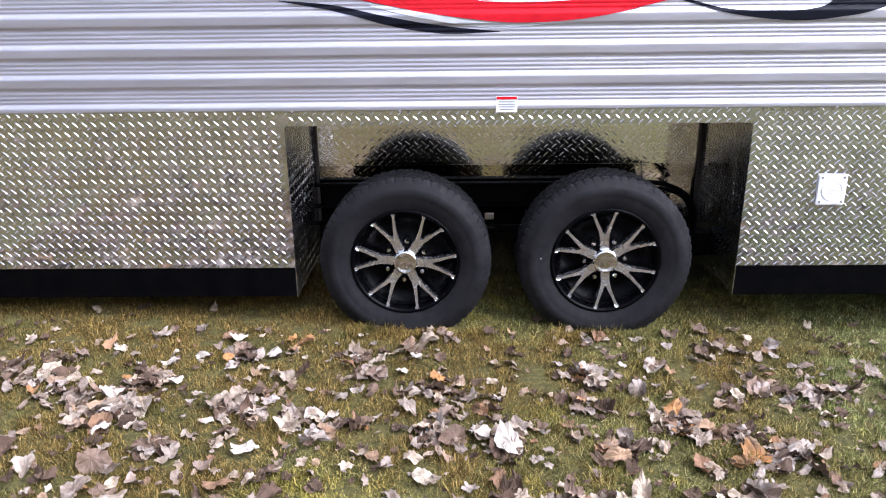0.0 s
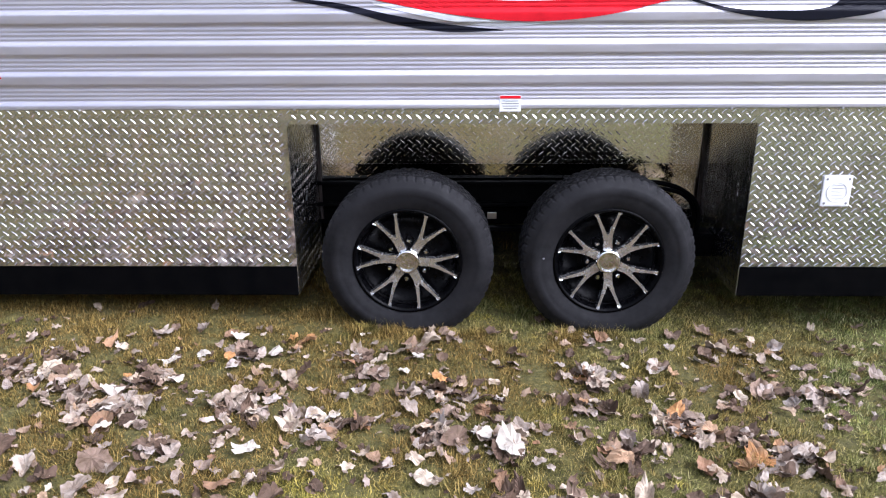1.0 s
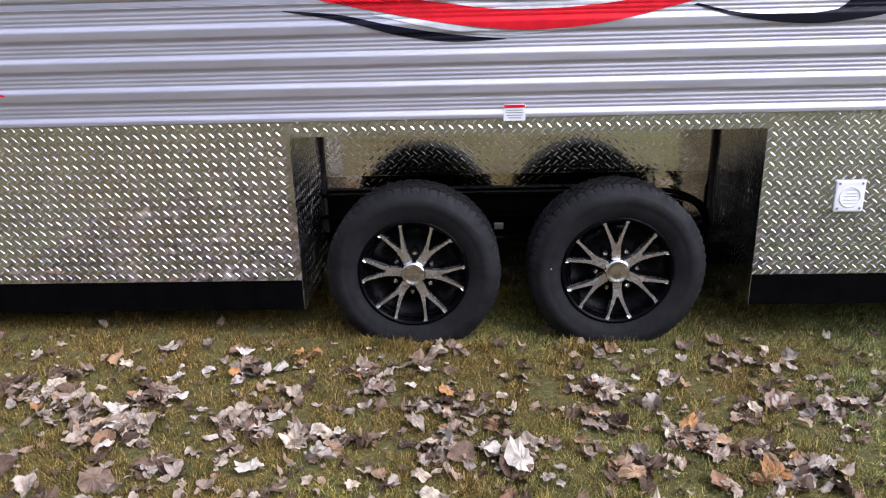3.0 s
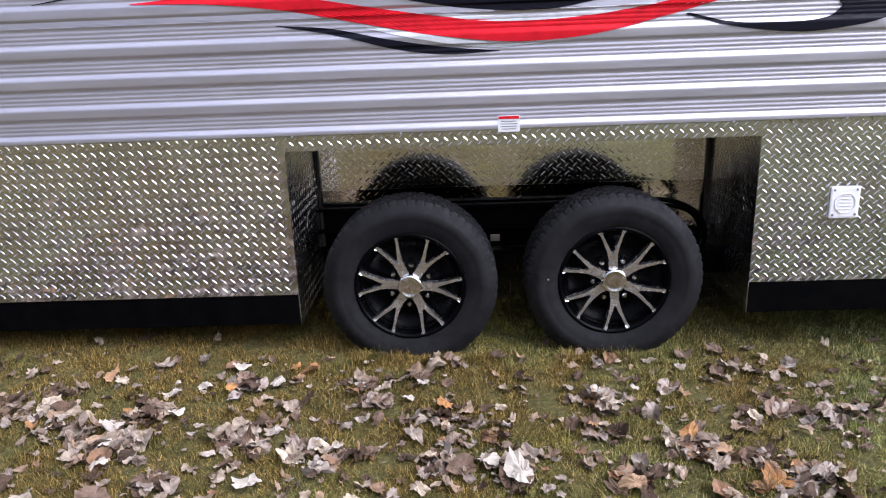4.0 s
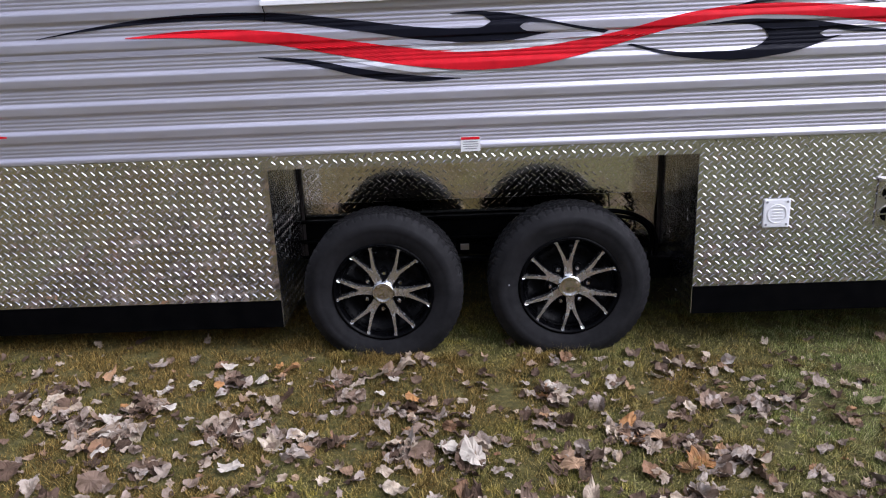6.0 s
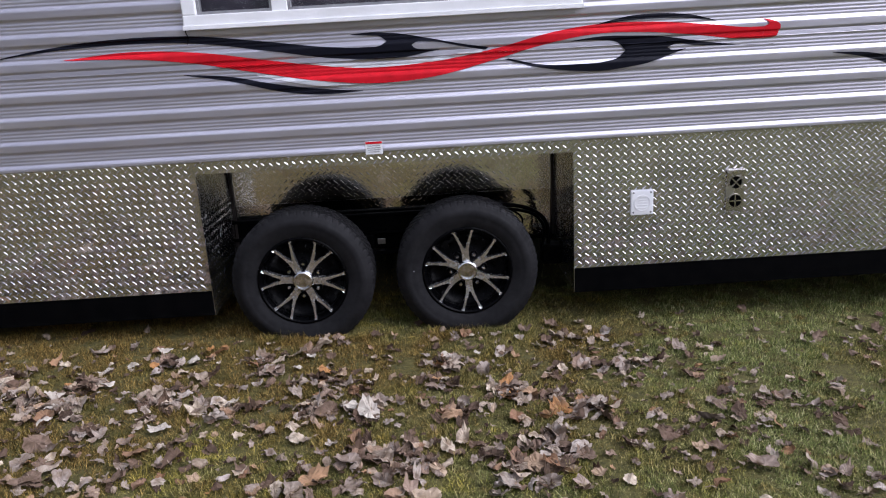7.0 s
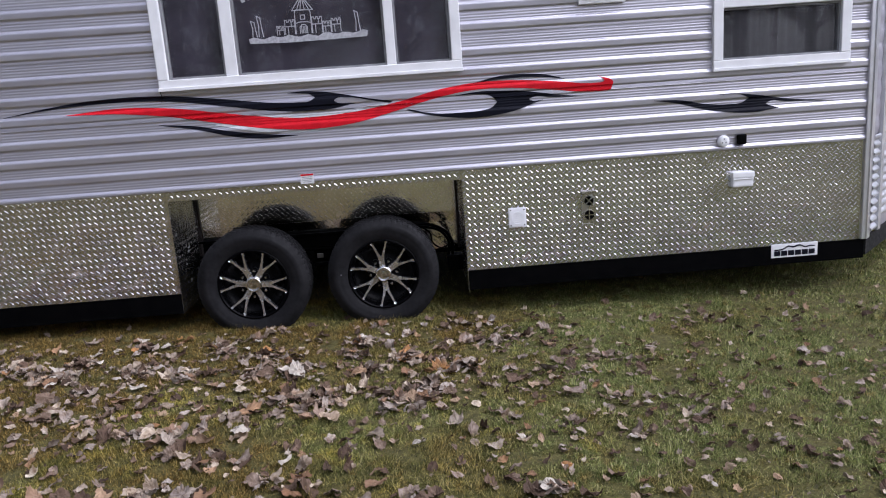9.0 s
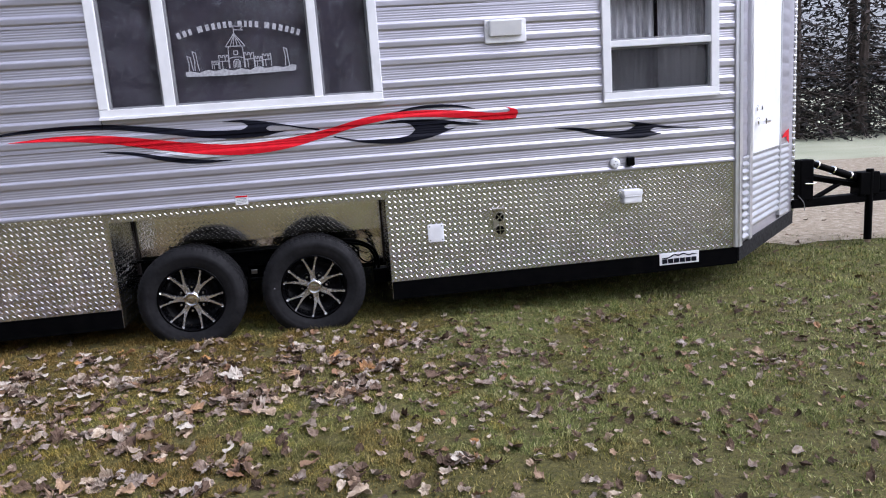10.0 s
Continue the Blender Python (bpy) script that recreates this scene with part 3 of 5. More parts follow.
def build_wheel(x, turn, name="wheel"):
    wheel = new(name)
    wheel.parent = trailer
    wheel.location = (x, -0.028, HUB_Z)
    part("tyre", tyre_shared, None, wheel, "worn black rubber trailer tyre")
    dish = spun([(R_RIM + 0.006, 0.010), (R_RIM + 0.002, 0.004), (R_RIM - 0.006, 0.006), (R_RIM - 0.012, 0.018), (R_RIM - 0.020, 0.040), (0.170, 0.070), (0.120, 0.078), (0.085, 0.060), (0.05, 0.048), (0.004, 0.046)], 72)
    part("rim", dish, M["rim_black"], wheel, "gloss black alloy rim", True)
    part("rim_lip", spun([(R_RIM - 0.020, 0.0385), (R_RIM - 0.0215, 0.034), (R_RIM - 0.026, 0.046), (R_RIM - 0.0245, 0.050)], 72, closed=True), M["rim_black"], wheel, "", True)
    for k in range(6):
        a = radians(turn + 60 * k)
        sp = spoke_mesh()
        sp.transform(Matrix.Translation((0, 0.012, 0)) @ Matrix.Rotation(-a, 4, "Y"))
        part("spoke", sp, M["alloy"], wheel, "forked machined silver spoke")
        b = a + radians(30)
        nx, nz = 0.083 * math.cos(b), 0.083 * math.sin(b)
        part("lug_nut", rod([(nx, 0.060, nz), (nx, 0.030, nz), (nx, 0.024, nz)], [0.012, 0.011, 0.006], 6), M["chrome"], wheel)
        part("lug_well", rod([(nx, 0.075, nz), (nx, 0.046, nz)], [0.019, 0.019], 14), M["rim_black"], wheel)
    cap = spun([(0.050, 0.060), (0.050, 0.012), (0.046, 0.004), (0.040, 0.002), (0.036, 0.006), (0.020, 0.003), (0.0005, 0.002)], 40)
    part("hub_cap", cap, M["chrome"], wheel, "polished chrome hub cap", True)
    part("drum", spun([(0.004, 0.10), (0.14, 0.10), (0.14, 0.19), (0.004, 0.19)], 32), M["black"], wheel)
    part("valve", rod([(R_RIM - 0.028, 0.035, -0.02), (R_RIM - 0.034, 0.006, -0.02)], 0.004, 8), M["black"], wheel)
    return wheel


tyre_shared = tyre_mesh()
build_wheel(0.005, -5)
wheel_b = build_wheel(0.812, 94)
mark = part("chalk_mark", spun([(0.004, -0.0095), (0.0005, -0.0105)], 12), M["seal"], wheel_b)
mark.location = (-0.262, 0.002, 0.02)


def build_running_gear():
    for x in (0.005, 0.812):
        part("axle", rod([(x, 0.20, HUB_Z), (x, WIDE - 0.25, HUB_Z)], 0.038, 14), M["black"], trailer, "black axle tube")
        part("swing_arm", box(x - 0.04, x + 0.34, 0.27, 0.33, HUB_Z - 0.02, HUB_Z + 0.05, 0.01), M["black"], trailer)
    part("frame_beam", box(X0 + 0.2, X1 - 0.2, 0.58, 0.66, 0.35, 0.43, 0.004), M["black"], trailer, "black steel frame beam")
    # inner beams added to hold light off the ground under the body
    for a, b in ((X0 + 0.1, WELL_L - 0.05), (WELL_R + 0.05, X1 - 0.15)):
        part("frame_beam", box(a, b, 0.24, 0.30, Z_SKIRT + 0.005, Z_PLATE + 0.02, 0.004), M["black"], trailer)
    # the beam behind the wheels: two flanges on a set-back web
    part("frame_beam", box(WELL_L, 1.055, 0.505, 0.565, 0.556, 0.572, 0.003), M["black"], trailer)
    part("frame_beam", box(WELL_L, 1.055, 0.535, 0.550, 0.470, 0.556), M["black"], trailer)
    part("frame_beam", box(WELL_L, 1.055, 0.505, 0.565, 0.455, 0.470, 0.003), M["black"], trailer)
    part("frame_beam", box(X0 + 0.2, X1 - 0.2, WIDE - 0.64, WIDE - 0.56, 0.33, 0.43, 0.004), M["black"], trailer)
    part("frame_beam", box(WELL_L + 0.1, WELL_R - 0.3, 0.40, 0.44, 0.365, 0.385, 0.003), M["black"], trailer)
    part("spring_plate", box(0.345, 0.388, 0.485, 0.491, 0.400, 0.432, 0.002), M["sheet"], trailer, "dull bare metal tab between the wheels")
    for x in (0.30, 0.56, 1.05):
        part("bracket", box(x - 0.02, x + 0.02, 0.50, 0.58, 0.25, 0.45, 0.004), M["black"], trailer)
    runs = (((0.92, 0.30, 0.600), (1.00, 0.30, 0.618), (1.09, 0.31, 0.612), (1.18, 0.33, 0.580), (1.245, 0.34, 0.530), (1.272, 0.35, 0.465), (1.27, 0.35, 0.36)),
            ((0.94, 0.29, 0.580), (1.02, 0.29, 0.598), (1.11, 0.30, 0.588), (1.20, 0.32, 0.550), (1.246, 0.34, 0.485), (1.24, 0.35, 0.36)),
            ((1.06, 0.31, 0.600), (1.13, 0.33, 0.540), (1.14, 0.35, 0.478), (1.20, 0.37, 0.428), (1.262, 0.37, 0.455)))
    for run, r in zip(runs, (0.011, 0.009, 0.005)):
        part("hose", rod(smooth_line(run, 28), r, 8), M["black"], trailer, "black hydraulic hose looped above the wheel", True)
    part("junction_block", box(1.235, WELL_R - 0.004, 0.30, 0.41, 0.28, 0.384, 0.008), M["black"], trailer)


build_running_gear()


# ---- windows ----
def window(x0, x1, z0, z1, lights, rail=None):
    """White vinyl window; lights: list of (x0, x1, z0, z1) of the glazed openings."""
    w = new("window")
    w.parent = trailer
    tagged(w, "white vinyl framed window with dark glass")
    edge = 0.060
    for a, b, c, d in ((x0, x1, z0, z0 + edge), (x0, x1, z1 - edge, z1), (x0, x0 + edge, z0 + edge, z1 - edge), (x1 - edge, x1, z0 + edge, z1 - edge)):
        part("frame", box(a, b, -0.032, 0.06, c, d, 0.005), M["white"], w)
    part("sill", box(x0 - 0.004, x1 + 0.004, -0.040, -0.030, z0 - 0.004, z0 + 0.016, 0.003), M["white"], w)
    for a, b, c, d in lights:
        sash = 0.013
        for e, f, g, h in ((a, b, c, c + sash), (a, b, d - sash, d), (a, a + sash, c + sash, d - sash), (b - sash, b, c + sash, d - sash)):
            part("sash_bead", box(e, f, -0.010, 0.03, g, h, 0.002), M["seal"], w)
        pane = part("pane", box(a + 0.004, b - 0.004, 0.006, 0.010, c + 0.004, d - 0.004), M["glass"], w)
        pane.visible_shadow = False
    return w


z0, z1 = WIN1[2] + 0.060, WIN1[3] - 0.060
win_a = window(*WIN1, [(WIN1[0] + 0.060, 0.004, z0, z1), (0.072, 0.943, z0, z1), (0.998, WIN1[1] - 0.060, z0, z1)])
for a, b in ((0.004, 0.072), (0.943, 0.998)):
    part("mullion", box(a, b, -0.024, 0.05, z0, z1, 0.004), M["white"], win_a)
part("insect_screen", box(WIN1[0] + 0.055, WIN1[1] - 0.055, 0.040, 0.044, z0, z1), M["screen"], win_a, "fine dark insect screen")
z2, z3 = WIN2[2] + 0.060, WIN2[3] - 0.060
win_b = window(*WIN2, [(WIN2[0] + 0.056, WIN2[1] - 0.060, z2, 1.822), (WIN2[0] + 0.045, WIN2[1] - 0.045, 1.866, z3)])
part("meeting_rail", box(WIN2[0] + 0.045, WIN2[1] - 0.045, -0.028, 0.05, 1.822, 1.866, 0.004), M["white"], win_b)
bm = bmesh.new()
cols = 90
rows_z = (z2, (z2 + z3) / 2, z3)
grid = [[bm.verts.new((WIN2[0] + 0.05 + (WIN2[1] - WIN2[0] - 0.1) * i / cols, 0.10 + 0.014 * math.sin(i * 0.9) + 0.01 * math.sin(i * 0.37 + 1), z)) for i in range(cols + 1)] for z in rows_z]
for g0, g1 in zip(grid, grid[1:]):
    for i in range(cols):
        if abs(i - cols * 0.52) > 2:
            bm.faces.new((g0[i], g0[i + 1], g1[i + 1], g1[i]))
part("insect_screen", box(WIN2[0] + 0.06, WIN2[1] - 0.064, 0.022, 0.024, z2 + 0.004, 1.818), M["gauze"], win_b, "fine grey insect screen")
part("curtain", bm, M["curtain"], win_b, "grey sheer curtain behind the glass", True)
# dark sheets added behind the windows in place of the unlit interior
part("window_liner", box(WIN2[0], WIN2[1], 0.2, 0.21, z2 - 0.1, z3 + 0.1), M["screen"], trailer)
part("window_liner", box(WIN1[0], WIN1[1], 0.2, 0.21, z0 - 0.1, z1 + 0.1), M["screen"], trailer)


def etched_crest():
    """White etched crest on the middle pane: an arc of bars over a castle of plain shapes."""
    crest = new("etched_crest")
    crest.parent = win_a
    crest.location, crest.scale = (-0.010, 0, -0.0815), (0.99, 1, 1.06)
    tagged(crest, "white etched castle emblem on the middle pane")
    y0, y1 = 0.0030, 0.0055
    cx = 0.505
    x = 0.135
    for width in (0.036, 0.036, 0.032, 0.0, 0.052, 0.038, 0.036, 0.034, 0.034, 0.034, 0.0, 0.044, 0.026, 0.034, 0.038, 0.0, 0.050, 0.038, 0.040, 0.034, 0.034, 0.034):
        if width:
            mid = x + width / 2
            z = 2.065 - 0.42 * (mid - cx) ** 2
            bm = box(-width * 0.30, width * 0.30, y0, y1, -0.016, 0.019)
            bm.transform(Matrix.Translation((mid, 0, z)) @ Matrix.Rotation(1.0 * (mid - cx), 4, "Y"))
            part("letter_bar", bm, M["etch"], crest)
        x += (width or 0.018) + 0.001
    def shape(name, outline):
        part(name, prism(outline, y0, y1), M["etch"], crest)

    def lines(name, *paths):
        """Thin etched strokes along each path."""
        bm = bmesh.new()
        for path in paths:
            for (ax, az), (bx, bz) in zip(path, path[1:]):
                d = Vector((bx - ax, bz - az))
                n = Vector((-d.y, d.x)).normalized() * 0.0024
                e = d.normalized() * 0.0018
                prism([(ax - e.x + n.x, az - e.y + n.y), (bx + e.x + n.x, bz + e.y + n.y), (bx + e.x - n.x, bz + e.y - n.y), (ax - e.x - n.x, az - e.y - n.y)], y0, y1, bm)
        part(name, bm, M["etch"], crest)

    rng = random.Random(4)
    ridge = [(0.165 + 0.7 * k / 24, 1.806 + 0.007 * math.sin(k * 1.7) + rng.uniform(-0.004, 0.004)) for k in range(25)]
    shape("mound", [(0.170, 1.778), (0.40, 1.772), (0.62, 1.774), (0.858, 1.778)] + ridge[::-1])
    tower = [(0.445, 1.815), (0.445, 1.925), (0.452, 1.940), (0.530, 1.940), (0.537, 1.925), (0.537, 1.815)]
    gate = [(0.470, 1.815), (0.470, 1.850), (0.482, 1.862), (0.500, 1.862), (0.512, 1.850), (0.512, 1.815)]
    lines("tower", tower, gate, [(0.445, 1.870), (0.470, 1.876), (0.512, 1.876), (0.537, 1.870)], [(0.478, 1.890), (0.478, 1.912), (0.502, 1.912), (0.502, 1.890), (0.478, 1.890)], *[[(x, 1.817), (x, 1.852)] for x in (0.479, 0.488, 0.497, 0.505)])
    lines("spire", [(0.430, 1.938), (0.492, 2.014), (0.553, 1.938), (0.430, 1.938)], [(0.46, 1.940), (0.490, 2.005)], [(0.48, 1.940), (0.492, 2.008)], [(0.505, 1.940), (0.494, 2.008)], [(0.53, 1.940), (0.496, 2.002)])
    lines("flag", [(0.492, 2.014), (0.492, 2.056), (0.552, 2.050), (0.536, 2.040), (0.550, 2.030), (0.492, 2.034)])
    for a, b, d in ((0.335, 0.375, 1.860), (0.382, 0.440, 1.890), (0.542, 0.600, 1.898), (0.604, 0.650, 1.872), (0.655, 0.708, 1.884)):
        w = (b - a) / 5
        top = [(a + w * k + dx, d - (0.010 if k % 2 else 0.0)) for k in range(5) for dx in (0.0, w)]
        mid = 1.815 + (d - 1.815) * 0.55
        lines("rampart", [(a, 1.815), *top, (b, 1.815)], [(a, mid), (b, mid)], [(a + 1.6 * w, mid), (a + 1.6 * w, 1.815)], [(a + 3.3 * w, d - 0.012), (a + 3.3 * w, mid)])
    for a, h in ((0.190, 0.085), (0.226, 0.110), (0.796, 0.105)):
        lines("stump", [(a, 1.812), (a + 0.004, 1.812 + h * 0.5), (a - 0.004, 1.812 + h), (a + 0.016, 1.812 + h * 0.9), (a + 0.020, 1.812 + h * 0.4), (a + 0.026, 1.812)])


etched_crest()


# ---- decals ----
def along(p):
    """The decals' lie on the wall: a drift in x and z towards the nose."""
    x, z = p
    return (float(np.interp(x, (-3.4, -1.5, -1.33, -0.95, 1.0, 2.275, 2.5, 3.54), (-3.4, -1.504, -1.31, -0.95, 1.0, 2.289, 2.537, 3.670))),
            z + float(np.interp(x, (-1.3, 0.3, 1.0, 2.3, 2.5, 3.6), (-0.010, 0.002, 0.008, 0.018, 0.030, 0.028))))


def ribbon(top, bottom, verts, faces, columns=110, rows=26):
    """A painted band on the siding between two smooth lines."""
    a, b = smooth_line([along(p) for p in top], columns), smooth_line([along(p) for p in bottom], columns)
    first = len(verts)
    for (ax, az), (bx, bz) in zip(a, b):
        for k in range(rows + 1):
            s = k / rows
            z = az + (bz - az) * s
            verts.append((ax + (bx - ax) * s, profile(z) - 0.0042, z))
    for i in range(columns - 1):
        for k in range(rows):
            p = first + i * (rows + 1) + k
            faces.append((p, p + 1, p + rows + 2, p + rows + 1))


def decal(name, material, label, *bands):
    first = None
    for k, (top, bottom) in enumerate(bands):
        verts, faces = [], []
        ribbon(top, bottom, verts, faces)
        verts = [(x, y - 0.0005 * k, z) for x, y, z in verts]
        me = mesh_of(name, verts, faces, material)
        if first is None:
            first = part(name, me, None, trailer, label)
        else:
            part("stroke", me, None, first)


decal("decal", M["decal_black"], "black swoosh decal along the siding",
      ([(-1.33, 1.490), (-1.10, 1.522), (-0.83, 1.547), (-0.38, 1.545), (-0.03, 1.500), (0.24, 1.460), (0.40, 1.449), (0.47, 1.452), (0.500, 1.470)],
       [(-1.33, 1.488), (-1.10, 1.512), (-0.83, 1.527), (-0.36, 1.513), (0.0, 1.455), (0.24, 1.412), (0.40, 1.397), (0.46, 1.394), (0.500, 1.394)]),
      ([(0.340, 1.508), (0.42, 1.511), (0.46, 1.510), (0.500, 1.505)], [(0.340, 1.506), (0.42, 1.499), (0.47, 1.491), (0.500, 1.469)]),
      ([(0.499, 1.505), (0.55, 1.500), (0.610, 1.489)], [(0.499, 1.394), (0.55, 1.394), (0.610, 1.399)]),
      ([(0.609, 1.489), (0.70, 1.468), (0.83, 1.438), (0.96, 1.413)], [(0.609, 1.444), (0.625, 1.455), (0.70, 1.455), (0.83, 1.427), (0.94, 1.404)]),
      ([(0.609, 1.446), (0.625, 1.432), (0.67, 1.422), (0.735, 1.418)], [(0.609, 1.399), (0.64, 1.403), (0.67, 1.409), (0.735, 1.417)]))
decal("decal", M["decal_black"], "short black swoosh below the red one",
      ([(-0.430, 1.380), (-0.240, 1.362), (-0.027, 1.316), (0.180, 1.280), (0.375, 1.259)], [(-0.430, 1.378), (-0.20, 1.334), (-0.004, 1.280), (0.155, 1.256), (0.375, 1.257)]))
decal("decal", M["decal_black"], "black swoosh decal along the siding",
      ([(1.44, 1.480), (1.581, 1.507), (1.742, 1.511), (1.876, 1.496), (1.985, 1.466)], [(1.44, 1.477), (1.56, 1.488), (1.72, 1.491), (1.85, 1.484), (1.985, 1.464)]),
      ([(1.047, 1.358), (1.193, 1.322), (1.357, 1.313), (1.48, 1.316), (1.545, 1.331), (1.577, 1.360)], [(1.03, 1.354), (1.20, 1.306), (1.36, 1.282), (1.46, 1.276), (1.53, 1.279), (1.577, 1.284)]),
      ([(1.330, 1.416), (1.43, 1.426), (1.50, 1.428), (1.577, 1.424)], [(1.330, 1.414), (1.45, 1.412), (1.545, 1.393), (1.577, 1.359)]),
      ([(1.576, 1.424), (1.67, 1.418), (1.766, 1.407)], [(1.576, 1.284), (1.67, 1.297), (1.766, 1.325)]),
      ([(1.765, 1.407), (1.984, 1.368), (2.145, 1.348), (2.250, 1.347)], [(1.765, 1.360), (1.79, 1.371), (1.90, 1.362), (2.250, 1.345)]),
      ([(1.765, 1.362), (1.785, 1.350), (1.850, 1.351)], [(1.765, 1.325), (1.80, 1.335), (1.850, 1.349)]))
decal("decal", M["decal_red"], "long red swoosh decal along the siding",
      ([(-0.950, 1.478), (-0.643, 1.494), (-0.313, 1.468), (-0.041, 1.420), (0.232, 1.377), (0.507, 1.360), (0.785, 1.376), (1.007, 1.409), (1.228, 1.457), (1.446, 1.482), (1.715, 1.476), (1.957, 1.449), (2.118, 1.427), (2.200, 1.425)],
       [(-0.950, 1.476), (-0.65, 1.462), (-0.36, 1.424), (-0.10, 1.370), (0.17, 1.318), (0.45, 1.288), (0.72, 1.303), (0.95, 1.349), (1.20, 1.407), (1.44, 1.440), (1.70, 1.431), (1.93, 1.402), (2.10, 1.378), (2.200, 1.374)]),
      ([(2.200, 1.425), (2.222, 1.436), (2.210, 1.452), (2.185, 1.466)], [(2.200, 1.374), (2.262, 1.384), (2.275, 1.420), (2.185, 1.468)]))
decal("decal", M["decal_silver"], "pale silver shadow stripe beside the red swoosh",
      ([(0.10, 1.402), (0.30, 1.386), (0.507, 1.378), (0.72, 1.386), (0.93, 1.408)], [(0.10, 1.400), (0.30, 1.366), (0.507, 1.358), (0.72, 1.368), (0.93, 1.394)]),
      ([(-0.10, 1.366), (0.10, 1.328), (0.34, 1.290), (0.60, 1.288)], [(-0.10, 1.354), (0.10, 1.308), (0.34, 1.272), (0.60, 1.284)]))
decal("decal", M["decal_black"], "small black flame decal",
      ([(2.500, 1.281), (2.65, 1.272), (2.804, 1.238), (2.92, 1.228), (3.01, 1.236), (3.045, 1.258)], [(2.500, 1.279), (2.65, 1.250), (2.79, 1.206), (2.916, 1.181), (3.00, 1.171), (3.045, 1.169)]),
      ([(2.870, 1.290), (2.95, 1.291), (3.045, 1.280)], [(2.870, 1.288), (3.00, 1.280), (3.045, 1.257)]),
      ([(3.044, 1.280), (3.09, 1.273), (3.141, 1.262)], [(3.044, 1.169), (3.09, 1.169), (3.141, 1.176)]),
      ([(3.140, 1.262), (3.262, 1.238), (3.535, 1.209)], [(3.140, 1.216), (3.16, 1.228), (3.262, 1.222), (3.535, 1.207)]),
      ([(3.140, 1.218), (3.16, 1.206), (3.215, 1.190)], [(3.140, 1.176), (3.17, 1.181), (3.215, 1.188)]))
decal("decal", M["decal_red"], "red swoosh decal towards the rear",
      ([(-2.30, 1.18), (-2.0, 1.17), (-1.75, 1.145), (-1.500, 1.112)], [(-2.30, 1.17), (-2.0, 1.12), (-1.75, 1.105), (-1.500, 1.106)]))


# ---- fittings on the wall ----
def fittings():
    # flush white vent cover with four screws
    vent = part("vent_cover", box(1.612, 1.722, -0.016, -0.008, 0.606, 0.728, 0.006), M["white"], trailer, "square white plastic vent cover")
    for x in (1.625, 1.709):
        for z in (0.619, 0.715):
            part("screw", spun([(0.005, -0.0165), (0.003, -0.0180), (0.0003, -0.0180)], 10), M["seal"], vent).location = (x, 0, z)
    for k in range(5):
        part("slot", box(1.640 + 0.004 * k, 1.696 - 0.002 * k, -0.0185, -0.0155, 0.640 + 0.013 * k, 0.644 + 0.013 * k, 0.001), M["sticker"], vent)
    ring = spun([(0.036, -0.0155), (0.037, -0.0190), (0.040, -0.0190), (0.041, -0.0155)], 30, closed=True)
    ring.transform(Matrix.Translation((1.668, 0, 0.664)))
    part("rim", ring, M["sticker"], vent)
    # stainless twin exhaust plate
    out = part("furnace_vent", box(2.058, 2.146, -0.014, -0.008, 0.566, 0.774, 0.003), M["sheet"], trailer, "stainless furnace vent with two round ports")
    part("hood", box(2.058, 2.146, -0.030, -0.012, 0.760, 0.776, 0.003), M["sheet"], out)
    for z in (0.712, 0.622):
        port = rod([(2.102, -0.0150, z), (2.102, -0.0120, z)], 0.030, 24)
        part("port", port, M["rim_black"], out)
        ring = spun([(0.029, -0.013), (0.030, -0.019), (0.034, -0.019), (0.036, -0.013)], 28, closed=True)
        ring.transform(Matrix.Translation((2.102, 0, z)))
        part("port_ring", ring, M["sheet"], out)
        for a in (45, 135):
            bar = box(-0.029, 0.029, -0.019, -0.0155, -0.003, 0.003)
            bar.transform(Matrix.Translation((2.102, 0, z)) @ Matrix.Rotation(radians(a + (45 if z < 0.65 else 0)), 4, "Y"))
            part("grille_bar", bar, M["sheet"], out)
    # hooded socket cover
    hood = part("socket_cover", box(2.944, 3.056, -0.046, -0.008, 0.736, 0.800, 0.010), M["white"], trailer, "white hinged weatherproof socket cover")
    part("lid", box(2.941, 3.059, -0.053, -0.008, 0.780, 0.812, 0.008), M["white"], hood)
    part("hinge", rod([(2.948, -0.048, 0.776), (3.052, -0.048, 0.776)], 0.004, 8), M["white"], hood)
    # cable inlet and black plug
    inlet = spun([(0.036, -0.010), (0.036, -0.024), (0.030, -0.030), (0.012, -0.031), (0.0005, -0.030)], 30)
    inlet.transform(Matrix.Translation((2.908, 0, 0.999)))
    cap = part("cable_inlet", inlet, M["white"], trailer, "round white cable inlet cap", True)
    for a in (90, 215, 325):
        part("pin_mark", box(2.908 + 0.014 * math.cos(radians(a)) - 0.004, 2.908 + 0.014 * math.cos(radians(a)) + 0.004, -0.0325, -0.030, 0.999 + 0.014 * math.sin(radians(a)) - 0.004, 0.999 + 0.014 * math.sin(radians(a)) + 0.004), M["seal"], cap)
    plug = part("plug_cover", box(2.984, 3.036, -0.040, -0.008, 0.966, 1.028, 0.008), M["black"], trailer, "small black plug cover")
    # porch lamp
    lamp = part("porch_lamp", box(2.080, 2.362, -0.030, -0.008, 1.838, 1.990, 0.006), M["white"], trailer, "white rectangular porch light with drip hood")
    bm = bmesh.new()
    box(2.105, 2.330, -0.075, -0.028, 1.880, 1.985, 0.012, bm)
    for v in bm.verts:
        if v.co.y < -0.05 and v.co.z < 1.92:
            v.co.y += 0.02
    part("lens", bm, M["white"], lamp)
